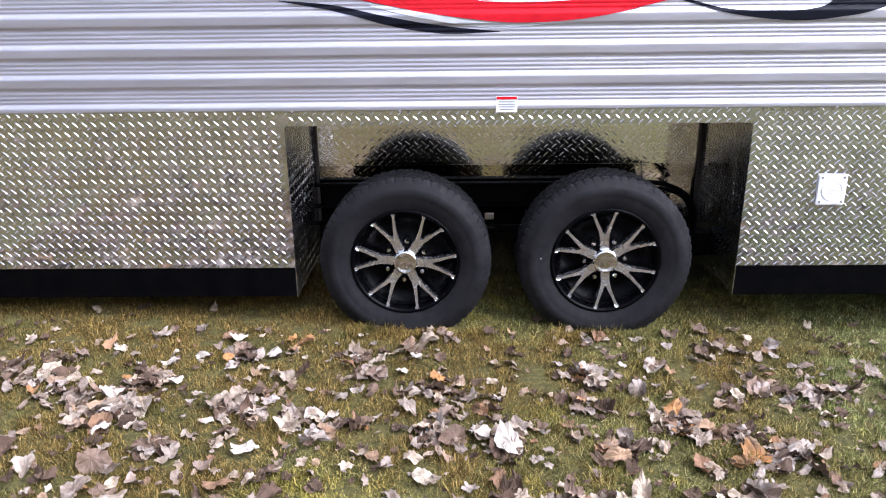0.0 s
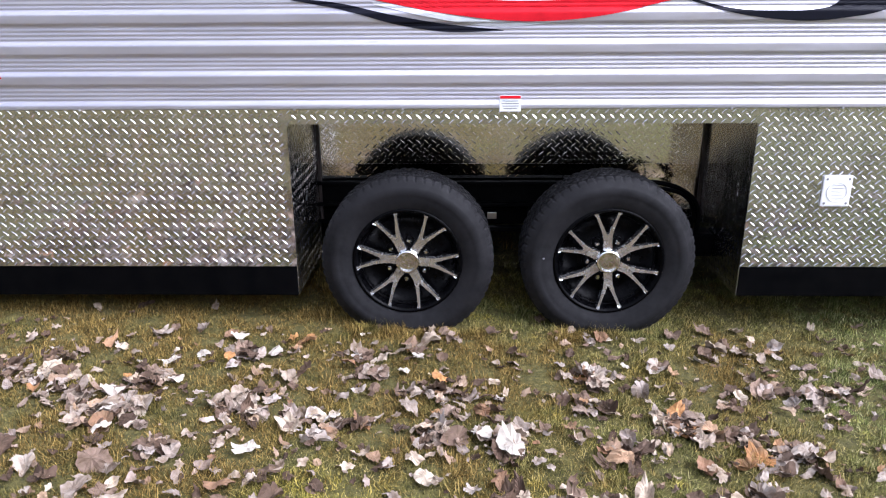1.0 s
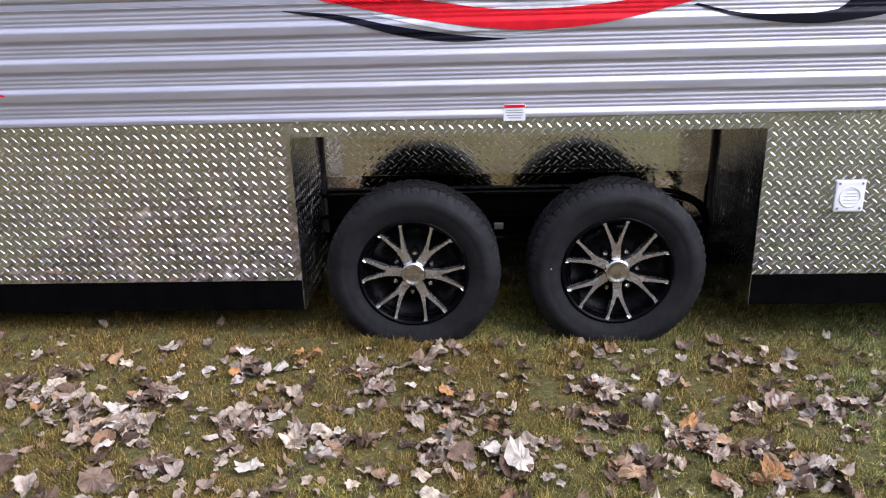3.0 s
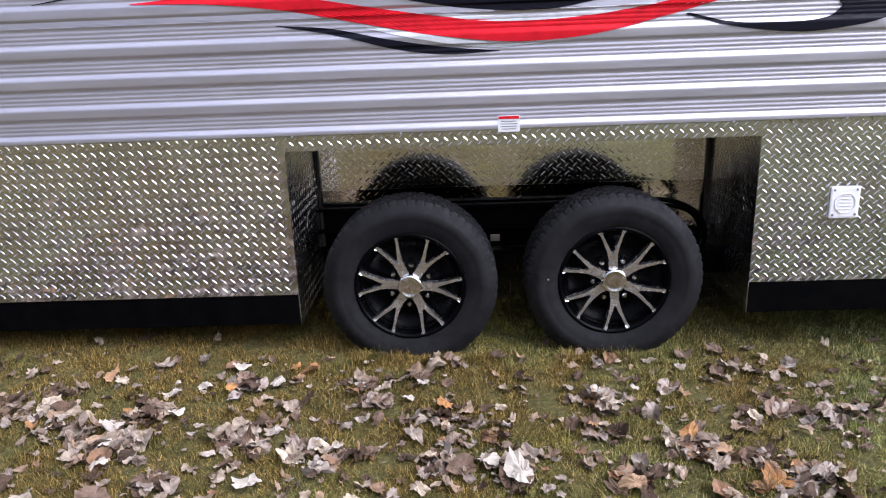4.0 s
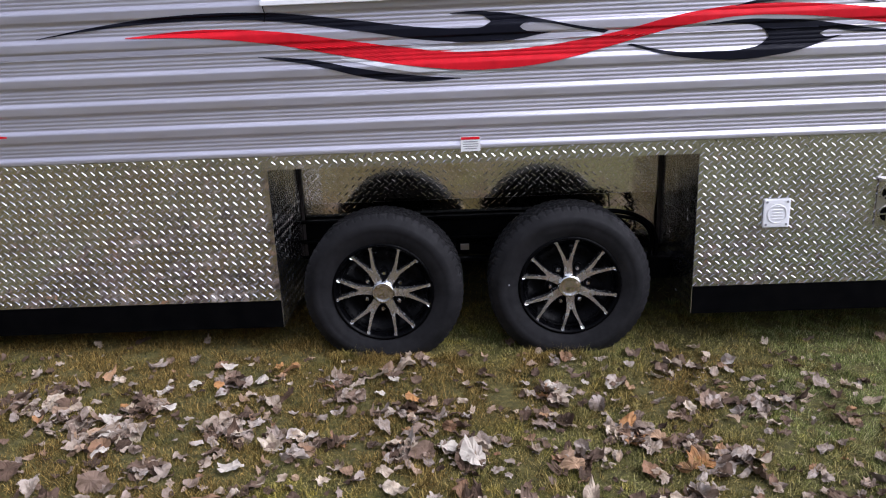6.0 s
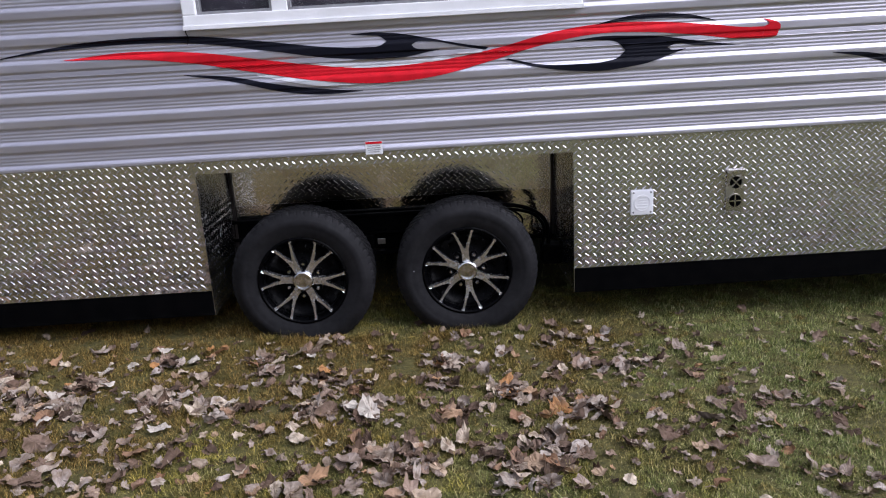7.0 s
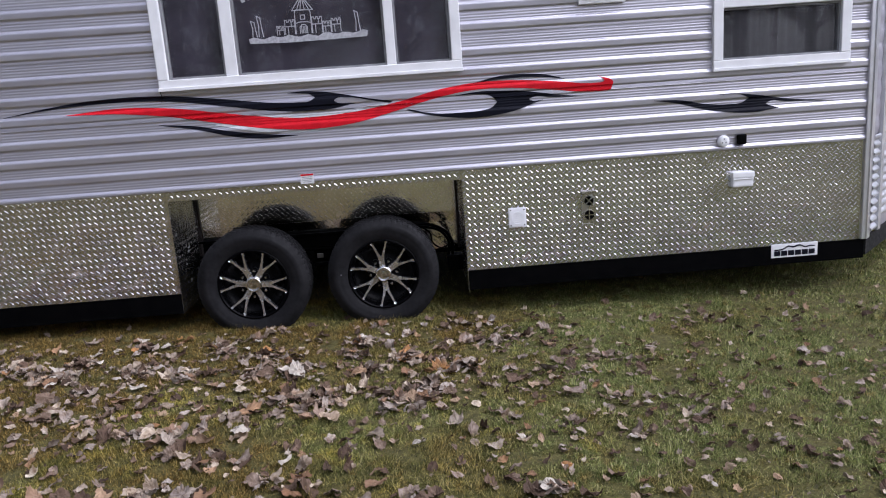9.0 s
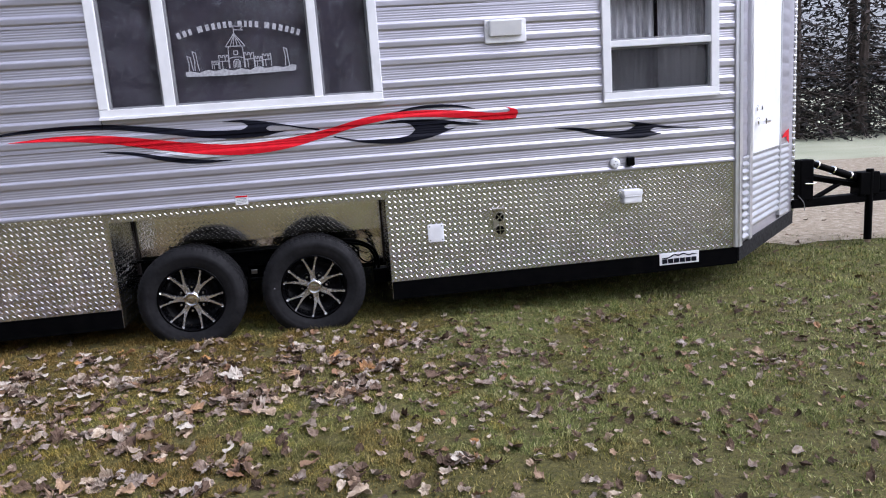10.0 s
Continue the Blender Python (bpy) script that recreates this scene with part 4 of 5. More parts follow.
    # warning label
    tag = part("warning_label", box(0.388, 0.468, -0.0175, -0.0160, 0.952, 1.012), M["sticker"], trailer, "white warning label with a red heading")
    part("heading", box(0.390, 0.466, -0.0195, -0.0172, 1.000, 1.010), M["decal_red"], tag)
    for k, w in enumerate((0.058, 0.064, 0.060, 0.050)):
        part("text_bar", box(0.428 - w / 2, 0.428 + w / 2, -0.0190, -0.0172, 0.990 - 0.0095 * k, 0.9925 - 0.0095 * k), M["seal"], tag)
    # dealer plate
    plate = part("dealer_plate", box(3.197, 3.470, -0.010, -0.003, 0.268, 0.356, 0.002), M["sticker"], trailer, "white dealer plate with black mountain line")
    line = smooth_line([(3.215, 0.322), (3.26, 0.326), (3.300, 0.345), (3.325, 0.338), (3.36, 0.348), (3.40, 0.332), (3.425, 0.338), (3.452, 0.334)], 24)
    prism([tuple(p) for p in line] + [(x, z - (0.004 + 0.006 * abs(math.sin(9 * x)))) for x, z in line[::-1]], -0.0125, -0.0095, bm=(bm := bmesh.new()))
    part("mountain_line", bm, M["decal_black"], plate)
    for k in range(6):
        part("letter_bar", box(3.214 + 0.0405 * k, 3.249 + 0.0405 * k, -0.0125, -0.0095, 0.280, 0.312), M["decal_black"], plate)
    for ob, dx, dz, sx, sz in ((vent, 0.002, -0.008, 1.0, 1.0), (out, 0.018, 0.018, 1.0, 1.0), (hood, -0.515, -0.190, 1.2, 1.27), (cap, 0.060, 0.036, 1.0, 1.0), (plug, 0.071, 0.042, 1.0, 1.0), (lamp, 0.008, 0.057, 1.0, 1.0), (tag, -0.024, 0.017, 1.0, 1.0), (plate, -0.266, -0.005, 1.113, 1.0)):
        ob.location, ob.scale = (dx, 0, dz), (sx, 1, sz)
    # screws along the foot of the siding
    for x in [X0 + 0.12 + 0.41 * k for k in range(17)]:
        if abs(x - 0.43) > 0.08:
            part("screw", spun([(0.005, -0.0125), (0.003, -0.0150), (0.0003, -0.0150)], 8), M["siding"], trailer).location = (x, 0, Z_SIDE - 0.004)
    # loose wire at the corner of the window
    part("wire", rod(smooth_line([(-0.372, -0.036, 1.585), (-0.384, -0.034, 1.562), (-0.380, -0.022, 1.535), (-0.388, -0.020, 1.508)], 10), 0.0022, 6), M["black"], win_a)


fittings()


# ---- tongue ----
def build_tongue():
    y = 1.22
    part("tongue_beam", box(5.140, 6.740, y - 0.05, y + 0.05, 0.375, 0.455, 0.006), M["black"], trailer, "black steel drawbar")
    part("mount_plate", box(5.205, 5.335, y - 0.06, y + 0.06, 0.44, 0.815, 0.012), M["black"], trailer)
    part("cylinder", rod([(5.340, y, 0.775), (5.570, y, 0.69)], 0.030, 14), M["black"], trailer, "black hydraulic cylinder")
    part("cylinder", rod([(5.560, y, 0.693), (5.800, y, 0.605)], 0.036, 14), M["black"], trailer)
    for x, z in ((5.395, 0.757), (5.555, 0.696), (5.730, 0.632)):
        part("clamp", rod([(x, y, z), (x + 0.014, y, z - 0.005)], 0.041, 14), M["chrome"], trailer)
    part("brace", rod([(5.310, y, 0.655), (5.840, y, 0.535)], 0.034, 4), M["black"], trailer)
    part("brace", rod([(5.390, y, 0.45), (5.640, y, 0.565), (5.800, y, 0.60)], 0.022, 8), M["black"], trailer)
    part("pivot_block", box(5.800, 6.000, y - 0.07, y + 0.07, 0.44, 0.655, 0.010), M["black"], trailer)
    part("jack_post", rod([(5.915, y - 0.04, 0.02), (5.915, y - 0.04, 0.68)], 0.034, 14), M["black"], trailer, "black tongue jack post")
    part("jack_foot", rod([(5.915, y - 0.04, -0.01), (5.915, y - 0.04, 0.20)], 0.026, 12), M["wood"], trailer, "rusty bare jack leg")
    part("coupler", box(6.000, 6.690, y - 0.06, y + 0.06, 0.455, 0.62, 0.02), M["black"], trailer)
    part("safety_chain", rod(smooth_line([(5.240, y - 0.075, 0.60), (5.300, y - 0.09, 0.595), (5.340, y - 0.08, 0.60)], 8), 0.006, 6), M["chrome"], trailer)
    part("cable", rod(smooth_line([(5.160, y - 0.09, 0.50), (5.210, y - 0.11, 0.42), (5.220, y - 0.10, 0.36)], 10), 0.003, 6), M["seal"], trailer)


build_tongue()


# ---- ground ----
SLOPE = 0.0247                   # the lawn falls a little towards the nose


def lie(x, y):
    """Height of the lawn."""
    n = noise.noise((x * 0.7, y * 0.7, 3.1)) * 0.012 + noise.noise((x * 2.3, y * 2.3, 7.7)) * 0.006
    return n - 0.004 - SLOPE * (min(max(x, -4.0), 4.6) - 0.4)


def build_ground():
    ticks = np.r_[np.linspace(-600, -30, 8), np.linspace(-20, -9, 8), np.arange(-8, 14.01, 0.25), np.linspace(16, 30, 6), np.linspace(60, 600, 8)]
    n = len(ticks)
    verts = [(x, y, lie(x, y) - 0.004) for y in ticks for x in ticks]
    faces = [(i * n + j, i * n + j + 1, (i + 1) * n + j + 1, (i + 1) * n + j) for i in range(n - 1) for j in range(n - 1)]
    tagged(part("ground", mesh_of("ground", verts, faces, M["soil"], True), None), "autumn lawn running out to a pale field", "lawn", kind="structure")
    rng = random.Random(5)
    # bare strip covered with leaf litter beyond the tongue
    left = smooth_line([(2.2, 3.2), (4.4, 2.05), (5.4, 1.55), (6.9, 1.1), (9.0, 0.2), (14.0, -2.0)], 40)
    right = smooth_line([(2.2, 9.5), (5.0, 9.3), (7.5, 9.1), (10.2, 8.8), (13.0, 8.0), (22.0, 5.5)], 40)
    verts, faces = [], []
    for (ax, ay), (bx, by) in zip(left, right):
        for k in range(25):
            s = k / 24
            x, y = ax + (bx - ax) * s, ay + (by - ay) * s
            if k in (0, 24):
                x, y = x + rng.uniform(-0.15, 0.15), y + rng.uniform(-0.15, 0.15)
            verts.append((x, y, lie(x, y) + 0.008 + (0.006 if 0 < k < 24 else -0.004)))
    for i in range(39):
        for k in range(24):
            p = i * 25 + k
            faces.append((p, p + 25, p + 26, p + 1))
    tagged(part("leaf_litter", mesh_of("leaf_litter", verts, faces, M["litter"], True), None), "brown strip of matted leaf litter on the lawn", "leaf litter", kind="stuff")


def build_grass():
    rng = np.random.default_rng(3)
    def field(count, x0, x1, y0, y1, long, wide):
        p = rng.uniform((x0, y0), (x1, y1), (count, 2))
        return np.c_[p, np.full(count, long), np.full(count, wide)]
    b = np.r_[field(800000, -2.2, 3.2, -2.2, 0.6, 0.024, 0.0024), field(200000, -2.8, 5.2, -4.6, -2.2, 0.023, 0.0040), field(200000, 3.2, 6.4, -2.2, 2.2, 0.026, 0.0042), field(26000, -2.2, 4.5, 0.6, 2.6, 0.040, 0.005), field(50000, 4.5, 11.0, -3.0, 5.0, 0.045, 0.008), field(90000, -8.0, 10.0, -11.0, -4.4, 0.045, 0.009), field(60000, -8.0, -2.4, -4.6, 0.5, 0.040, 0.008)]
    foot = np.r_[field(5000, -0.30, 0.31, -0.13, -0.02, 0.036, 0.0026), field(5000, 0.51, 1.12, -0.13, -0.02, 0.036, 0.0026)]
    b = np.r_[b, foot]
    lim = 1.75 - 0.25 * (b[:, 0] - 4.6)
    b = b[~((b[:, 0] > 4.6) & (b[:, 1] > lim + rng.normal(0, 0.25, len(b))))]
    n = len(b)
    z = np.array([lie(x, y) for x, y in b[:, :2]]) - 0.006
    turn, lean = rng.uniform(0, 2 * np.pi, n), np.abs(rng.normal(1.0, 0.36, n)).clip(0.05, 1.5)
    clump = np.array([noise.noise((7.0 * x, 7.0 * y, 1.0)) + 0.6 * noise.noise((17.0 * x, 17.0 * y, 4.0)) for x, y in b[:, :2]])
    size = b[:, 2] * rng.uniform(0.45, 1.35, n) * (1.0 + 1.1 * clump).clip(0.25, 2.1)
    half = b[:, 3] * rng.uniform(0.6, 1.3, n) / 2
    side = np.c_[-np.sin(turn), np.cos(turn), np.zeros(n)] * half[:, None]
    base = np.c_[b[:, :2], z]
    tip = base + np.c_[np.cos(turn) * np.sin(lean), np.sin(turn) * np.sin(lean), np.cos(lean)] * size[:, None]
    tri = np.stack([base - side, base + side, tip], 1).reshape(-1, 3)
    me = bpy.data.meshes.new("grass")
    me.vertices.add(3 * n), me.loops.add(3 * n), me.polygons.add(n)
    me.vertices.foreach_set("co", tri.ravel())
    me.loops.foreach_set("vertex_index", np.arange(3 * n))
    me.polygons.foreach_set("loop_start", np.arange(0, 3 * n, 3))
    me.polygons.foreach_set("loop_total", np.full(n, 3))
    me.update(calc_edges=True)
    me.materials.append(M["grass"])
    tagged(part("grass", me, None), "short lawn grass, olive green and straw yellow", "grass", kind="stuff")


def leaf_shape(seed):
    """A crumpled dead leaf, about one unit long: verts and faces."""
    rng = random.Random(seed)
    lobes = rng.choice((0, 0, 0, 3, 5, 5))
    n = 28
    curl, fold, twist = rng.choice((-1, 1, 1)) * rng.uniform(0.4, 1.9), rng.choice((-0.4, 0.1, 0.25, 0.5)) * rng.uniform(0.7, 1.2), rng.uniform(-0.8, 0.8)
    wide = rng.uniform(0.50, 0.95)
    jag = rng.uniform(0.12, 0.28) if lobes else 0.05
    rim = []
    for i in range(n):
        a = 2 * math.pi * i / n
        r = 0.5 * (1 + 0.18 * math.cos(a))
        if lobes:
            r *= 0.80 + jag * (1 - 2 * abs(((lobes * a + 0.4) / (2 * math.pi)) % 1 * 2 - 1))
        elif i == 0:
            r *= 1.25
        r *= rng.uniform(0.86, 1.10)
        rim.append((r * math.cos(a), r * math.sin(a) * wide))
    pts = [(0.0, 0.0)] + [(0.5 * x, 0.5 * y) for x, y in rim] + rim
    bend = rng.uniform(0, 6.28)
    verts = []
    for k, (x, y) in enumerate(pts):
        wave = 0.08 * math.sin(11 * y + seed) + 0.07 * math.sin(9 * x + 2 * seed)
        edge = max(0.0, x * math.cos(bend) + y * math.sin(bend) - 0.12) * rng.uniform(0.3, 0.9)
        z = fold * abs(y) + twist * x * y + wave + edge + (0.07 if k > n else 0.04) * rng.uniform(-1, 1)
        ang = curl * x
        verts.append((math.sin(ang) / curl, y * (1 - 0.25 * min(1.0, abs(fold))), 0.68 * ((1 - math.cos(ang)) / curl + z)))
    low = min(v[2] for v in verts)
    verts = [(x, y, z - low) for x, y, z in verts]
    faces = [(0, 1 + i, 1 + (i + 1) % n) for i in range(n)] + [(1 + i, 1 + n + i, 1 + n + (i + 1) % n, 1 + (i + 1) % n) for i in range(n)]
    return verts, faces


# where leaves have gathered: centre, spread and count
BY_THE_WHEELS = [(-1.33, -0.49, 0.09, 30), (-1.11, -0.63, 0.06, 23), (-0.92, -0.73, 0.06, 38), (-0.87, -0.54, 0.05, 27), (-0.68, -0.92, 0.03, 13), (-0.53, -0.70, 0.06, 27), (-0.59, -0.31, 0.03, 11),
                 (-0.32, -0.75, 0.03, 8), (-0.17, -0.77, 0.05, 12), (0.13, -0.54, 0.05, 23), (0.09, -0.81, 0.05, 14), (-0.06, -0.32, 0.09, 13), (0.28, -0.61, 0.05, 12), (0.39, -0.84, 0.06, 17),
                 (0.70, -0.43, 0.05, 18), (0.67, -0.65, 0.04, 12), (0.92, -0.75, 0.05, 29), (1.09, -0.76, 0.05, 17), (1.19, -0.88, 0.07, 34), (0.73, -0.90, 0.04, 17), (1.42, -0.56, 0.09, 20),
                 (1.27, -0.48, 0.06, 10), (1.25, -0.21, 0.07, 9), (0.13, -0.14, 0.06, 10)]
ON_THE_LAWN = [(0.48, -1.21, 0.11, 62), (1.00, -1.25, 0.11, 58), (-0.06, -1.49, 0.11, 34), (-0.37, -0.92, 0.11, 10), (0.19, -1.32, 0.09, 22), (1.79, -1.00, 0.13, 12), (2.67, -0.42, 0.12, 12),
               (1.97, -1.48, 0.11, 12), (1.43, -2.16, 0.05, 12), (-0.52, -1.35, 0.14, 24), (-0.08, -2.01, 0.11, 26), (0.17, -1.77, 0.10, 18), (0.48, -2.10, 0.11, 20), (0.97, -2.21, 0.12, 20),
               (2.99, -1.05, 0.11, 14), (2.69, -0.35, 0.15, 12), (-1.50, -1.10, 0.30, 50), (-2.10, -1.50, 0.40, 60), (-1.90, -0.60, 0.30, 40)]


def build_leaves():
    rng = random.Random(21)
    spots, crumbs = [], []
    for cx, cy, spread, count in BY_THE_WHEELS + ON_THE_LAWN:
        spots += [(rng.gauss(cx, spread), rng.gauss(cy, spread * 0.75)) for _ in range(int(count * 0.95))]
    for _ in range(520):
        spots.append((rng.uniform(-2.2, 6.0), rng.uniform(-4.2, 0.4)))
    for _ in range(170):
        spots.append((rng.uniform(-2.2, 2.4), rng.uniform(-2.6, -0.05)))
    for _ in range(420):
        spots.append((rng.uniform(-3.2, 2.6), rng.uniform(-5.0, -1.4)))
    for _ in range(1100):
        crumbs.append((rng.triangular(-2.6, 2.6, -0.3), rng.triangular(-3.6, 0.1, -1.1)))
    for _ in range(520):
        crumbs.append((rng.uniform(-1.8, 1.9), rng.uniform(-1.3, -0.04)))
    for _ in range(900):
        crumbs.append((rng.uniform(1.3, 5.4), rng.uniform(-3.4, -0.2)))
    for cx, cy, spread, count in ((3.25, -1.45, 0.16, 60), (2.7, -2.0, 0.2, 40), (4.1, -1.0, 0.25, 50), (2.1, -0.9, 0.2, 50), (3.7, -2.2, 0.22, 45), (1.9, -1.6, 0.25, 50)):
        crumbs += [(rng.gauss(cx, spread), rng.gauss(cy, spread * 0.6)) for _ in range(count)]
    for _ in range(300):
        spots.append((rng.uniform(4.5, 9.5), rng.uniform(1.2, 6.0)))
    for _ in range(900):
        spots.append((rng.gauss(0.0, 4.0), rng.gauss(-3.0, 3.0)))
    spots = [(x, y) for x, y in spots if y < 0.15 or x > 4.6]
    shapes = [leaf_shape(100 + k) for k in range(24)]
    shared = [mesh_of("fallen_leaf", [(0.098 * x, 0.098 * y, 0.098 * z) for x, y, z in v], f, M["leaf"]) for v, f in shapes]
    singles = []
    # the leaves that stand out, pale and then rust coloured, then the leaves of the drifts
    pale = [(0.68, -0.40, 1.4), (-0.84, -0.39, 1.0), (-0.48, -0.30, 0.8), (-0.64, -0.18, 0.9), (-0.19, -0.76, 1.25), (-0.42, -0.92, 1.3), (-0.74, -0.34, 0.75), (-0.77, -0.53, 0.8), (-0.92, -0.74, 1.2), (0.06, -0.30, 0.9), (0.28, -0.82, 1.0), (0.37, -0.90, 1.4),
            (0.82, -0.37, 0.9), (-0.17, -0.32, 0.8), (0.01, -0.42, 0.65), (-0.95, -0.62, 1.0), (-0.89, -0.84, 1.1), (1.42, -2.14, 1.5), (0.21, -1.52, 1.1), (0.45, -1.84, 0.7), (1.98, -2.20, 0.6), (1.82, -1.80, 0.6), (1.38, -1.74, 0.6), (0.97, -1.76, 0.8)]
    rust = [(-0.64, -0.36, 1.15), (-0.44, -0.18, 0.9), (0.14, -0.46, 0.9), (0.91, -0.69, 1.0), (-0.95, -0.52, 0.8), (0.95, -0.75, 0.9)]
    for some, key, scale in ((pale, "leaf_pale", 0.80), (rust, "leaf_rust", 0.75)):
        own = [mesh_of("fallen_leaf", [(0.098 * x, 0.098 * y, 0.098 * z) for x, y, z in shapes[k][0]], shapes[k][1], M[key]) for k in (1, 5, 9, 14)]
        for k, (x, y, s) in enumerate(some):
            s *= scale
            ob = new("fallen_leaf", own[k % 4])
            ob.matrix_basis = Matrix.Translation((x, y, lie(x, y) + 0.012)) @ Euler((rng.gauss(0, 0.15), rng.gauss(0, 0.15), rng.uniform(0, 6.28))).to_matrix().to_4x4() @ Matrix.Diagonal((s, s, s, 1))
            tagged(ob, "pale bleached leaf lying on the lawn" if some is pale else "rust orange curled leaf lying on the lawn", "leaf", "fallen leaves by the wheels")
    step = [(x, y, rng.choice((0.4, 0.5, 0.6, 0.7, 0.8, 0.95)) * rng.uniform(0.9, 1.1)) for x, y in spots if -1.5 < x < 1.8 and -1.25 < y < 0.0]
    rng.shuffle(step)
    singles += step[:268]
    taken = {(x, y) for x, y, s in singles}
    for k, (x, y, s) in enumerate(singles):
        ob = new("fallen_leaf", shared[k % 24])
        ob.matrix_basis = Matrix.Translation((x, y, lie(x, y) + 0.006)) @ Euler((rng.gauss(0, 0.22), rng.gauss(0, 0.22), rng.uniform(0, 6.28))).to_matrix().to_4x4() @ Matrix.Diagonal((s, s, s, 1))
        tagged(ob, "dry curled brown-grey leaf lying on the lawn", "leaf", "fallen leaves by the wheels")
    broken = set(crumbs)
    verts, faces = [], []
    for x, y in spots + crumbs:
        if (x, y) in taken:
            continue
        v, f = shapes[rng.randrange(24)]
        s = 0.098 * rng.choice((0.3, 0.45, 0.6, 0.75, 0.9, 1.0)) * rng.uniform(0.85, 1.1)
        if (x, y) in broken:
            s *= 0.60
        elif x > 1.7:
            s *= 0.72
        m = Matrix.Translation((x, y, lie(x, y) + 0.005)) @ Euler((rng.gauss(0, 0.3), rng.gauss(0, 0.3), rng.uniform(0, 6.28))).to_matrix().to_4x4()
        i = len(verts)
        verts += [m @ Vector((s * a, s * b, s * c)) for a, b, c in v]
        faces += [tuple(i + q for q in t) for t in f]
    tagged(part("leaf_scatter", mesh_of("leaf_scatter", verts, faces, M["leaf_stuff"]), None), "dead leaves scattered over the lawn", "leaves", kind="stuff")


def build_tree(x, y, tall, seed):
    """A dark spruce: trunk, drooping boughs and many small sprays."""
    rng = random.Random(seed)
    tree = tagged(new("spruce_tree"), "tall dark spruce tree, at the field edge or added out of view", "tree", "trees along the field")
    tree.location = (x, y, -0.05)
    part("trunk", rod([(0, 0, 0), (0.03, 0.02, tall * 0.4), (0, 0, tall)], [0.17, 0.12, 0.02], 9), M["bark"], tree)
    verts, faces = [], []
    bough_bm = bmesh.new()
    z = 0.10
    while z < tall - 0.3:
        reach = (1 - z / tall) ** 0.8 * 2.3 + 0.25
        for k in range(7):
            a = rng.uniform(0, 6.28)
            r1 = reach * rng.uniform(0.6, 1.1)
            droop = rng.uniform(0.05, 0.35)
            tipv = Vector((r1 * math.cos(a), r1 * math.sin(a), z - droop * r1))
            if k % 3 == 0:
                rod([(0, 0, z), tuple(tipv)], [0.022, 0.006], 4, bough_bm)
            for j in range(9):
                s = rng.uniform(0.2, 1.05)
                c = Vector((0, 0, z)).lerp(tipv, s) + Vector((rng.gauss(0, 0.12), rng.gauss(0, 0.12), rng.gauss(-0.05, 0.08)))
                w = rng.uniform(0.05, 0.14)
                d = Vector((rng.gauss(0, 1), rng.gauss(0, 1), rng.gauss(-0.3, 0.5))).normalized()
                e = d.cross(Vector((rng.gauss(0, 1), rng.gauss(0, 1), rng.gauss(0, 1)))).normalized()
                i = len(verts)
                verts += [c - d * w, c + e * w * 0.35, c + d * w, c - e * w * 0.3]
                faces += [(i, i + 1, i + 2), (i, i + 2, i + 3)]
        z += rng.uniform(0.16, 0.26) if z > 2.2 else 0.11
    part("crown", mesh_of("crown", verts, faces, M["needles"]), None, tree)
    part("bough", bough_bm, M["bark"], tree)
    return tree


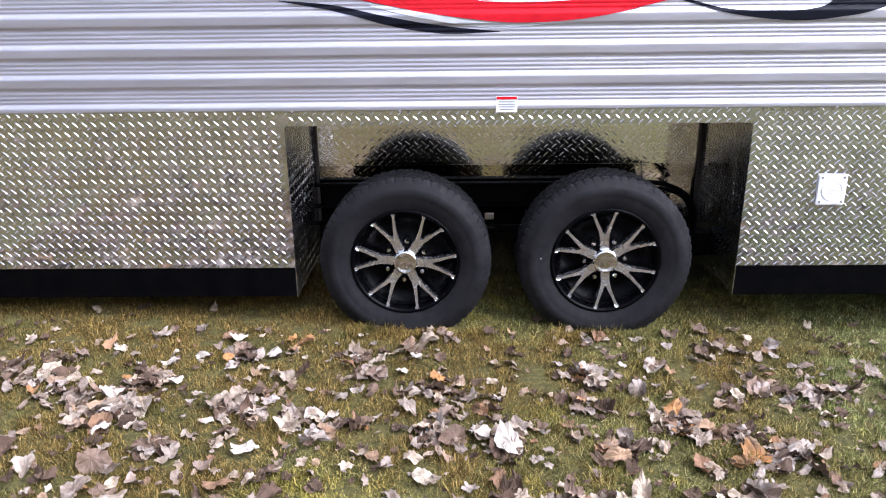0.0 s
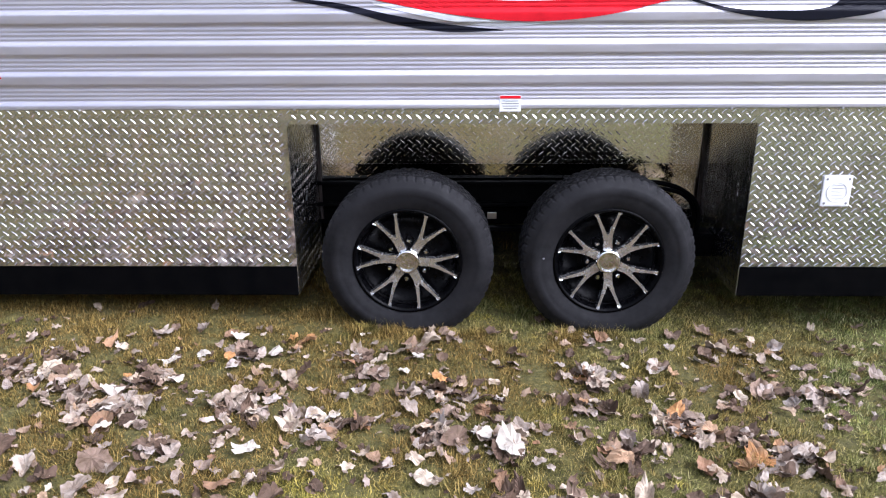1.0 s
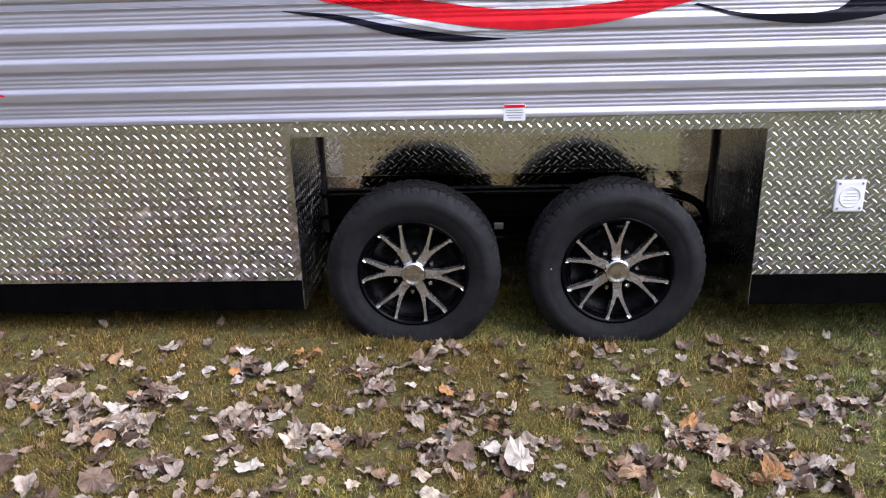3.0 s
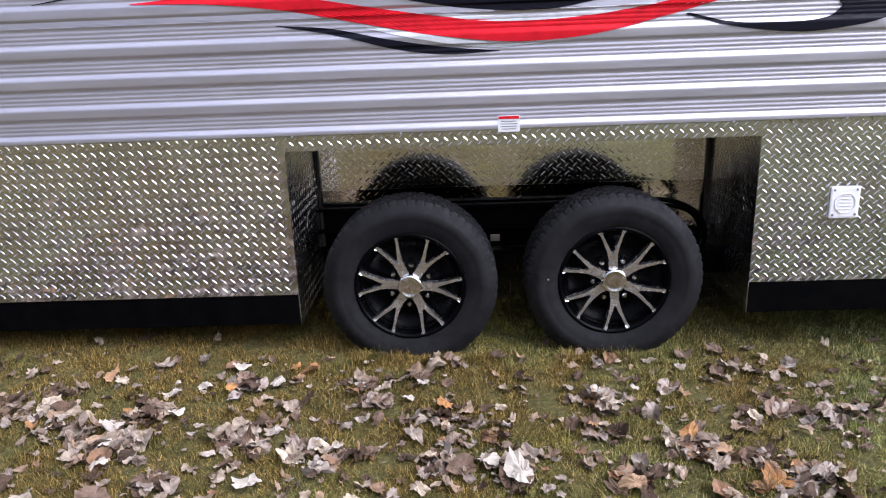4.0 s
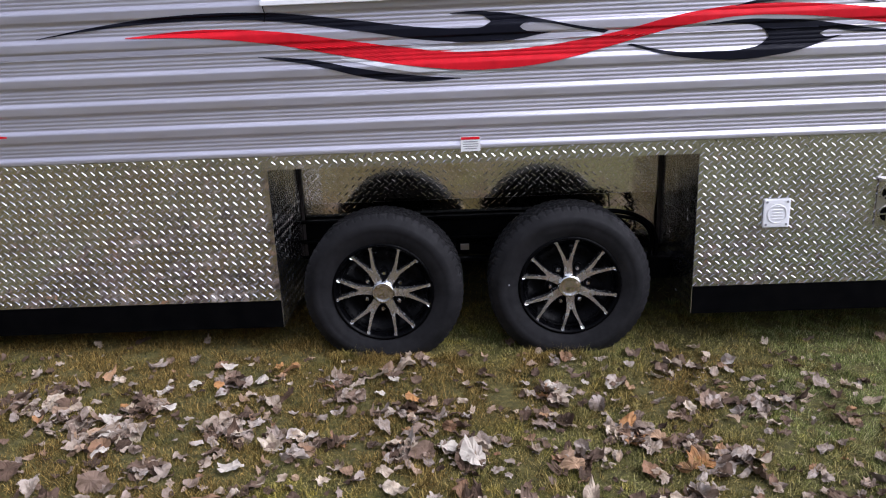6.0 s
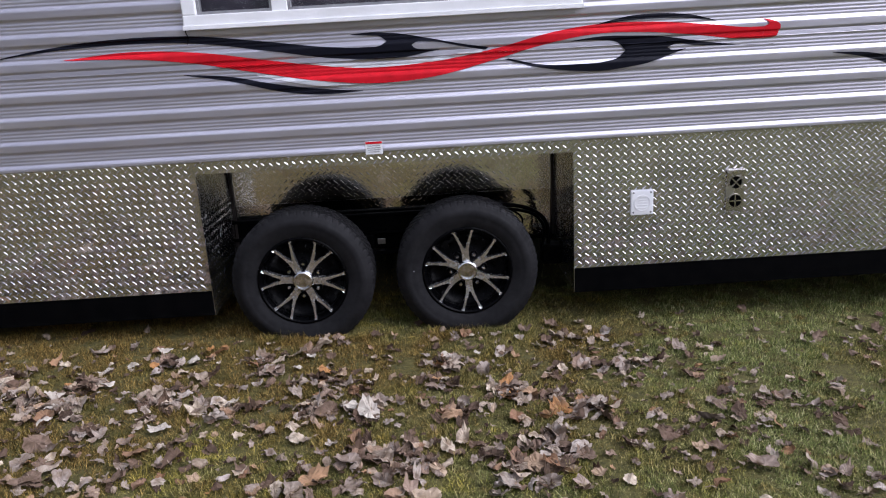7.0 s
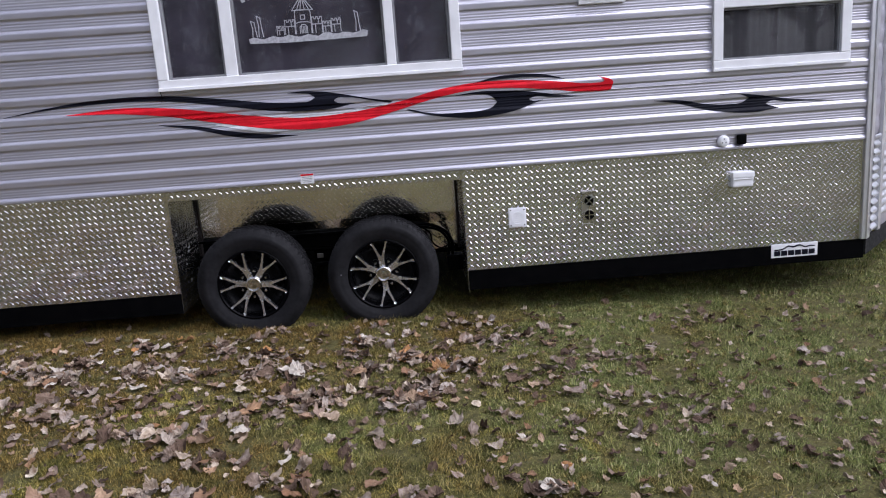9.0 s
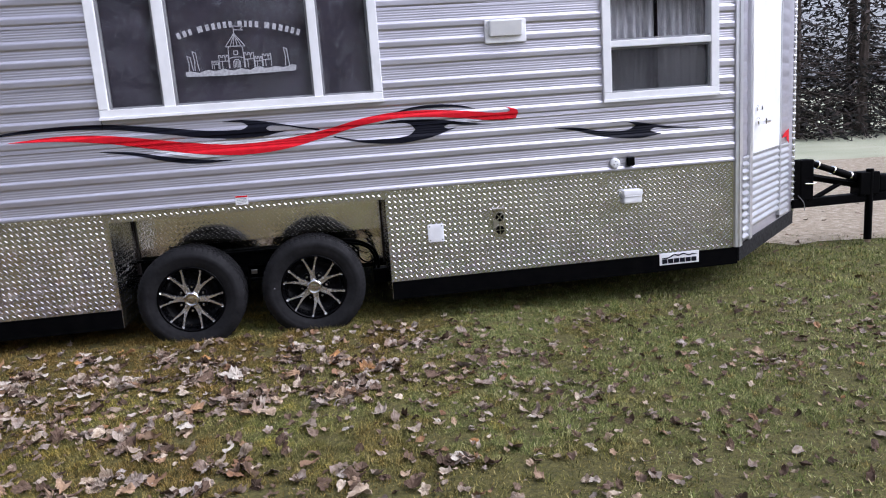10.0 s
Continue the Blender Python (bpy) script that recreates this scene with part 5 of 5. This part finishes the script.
def build_trees():
    rng = random.Random(8)
    k = 0
    for row in range(2):
        for j in range(15):
            x = 1.5 + j * 1.9 + rng.uniform(-0.5, 0.5) + 0.6 * row
            y = 19.5 - 0.42 * (x - 4) + row * 2.1 + rng.uniform(-0.5, 0.5)
            if j < 3 and row:
                continue
            build_tree(x, y, rng.uniform(6.5, 9.5), 300 + k)
            k += 1
    # unseen spruces to the left and behind, added to block sky and darken that side
    for x, y in ((-4.6, -15.0), (-6.6, -14.2), (-8.4, -13.0), (-9.8, -11.2), (-10.6, -9.2), (-10.8, -7.0), (-10.4, -4.6), (-10.8, -2.2)):
        build_tree(x, y, rng.uniform(9.5, 11.5), 300 + k)
        k += 1


def build_bare_tree(x, y, tall, seed):
    """A nearly bare broad-leaved tree: trunk, forked limbs and thin tufts of leaves."""
    rng = random.Random(seed)
    tree = tagged(new("bare_tree"), "tall autumn tree with thin brown leaves", "tree", "trees across the lawn")
    tree.location = (x, y, -0.05)
    part("trunk", rod([(0, 0, 0), (0.1, 0.0, tall * 0.3), (0.05, 0.1, tall * 0.62), (0.15, 0, tall * 0.9)], [0.26, 0.20, 0.12, 0.03], 8), M["bark"], tree)
    limbs = bmesh.new()
    verts, faces = [], []
    for k in range(26):
        z = tall * rng.uniform(0.18, 0.8)
        a, r = rng.uniform(0, 6.28), rng.uniform(0.7, 1.0) * (0.42 * tall * (1 - 0.75 * z / tall))
        tipv = Vector((r * math.cos(a), r * math.sin(a), z + r * rng.uniform(0.3, 0.9)))
        mid = Vector((0.08, 0.04, z)).lerp(tipv, 0.5) + Vector((0, 0, 0.15 * r))
        rod([(0.08, 0.04, z), tuple(mid), tuple(tipv)], [0.07, 0.04, 0.012], 5, limbs)
        for j in range(110):
            c = mid.lerp(tipv, rng.uniform(-0.3, 1.15)) + Vector((rng.gauss(0, 0.45), rng.gauss(0, 0.45), rng.gauss(0, 0.4)))
            d = Vector((rng.gauss(0, 1), rng.gauss(0, 1), rng.gauss(0, 1))).normalized() * rng.uniform(0.06, 0.13)
            e = d.cross(Vector((rng.gauss(0, 1), rng.gauss(0, 1), rng.gauss(0, 1)))).normalized() * d.length * 0.6
            i = len(verts)
            verts += [c - d, c + e, c + d, c - e]
            faces.append((i, i + 1, i + 2, i + 3))
    part("limb", limbs, M["bark"], tree)
    part("crown", mesh_of("crown", verts, faces, M["leaf_stuff"]), None, tree)


def build_far_row():
    rng = random.Random(17)
    for k in range(15):
        build_bare_tree(-26 + 4.0 * k + rng.uniform(-1.2, 1.2), -24 + rng.uniform(-5, 3), rng.uniform(7.0, 11.0), 700 + k)


build_ground()
build_trees()
build_far_row()
build_leaves()
build_grass()
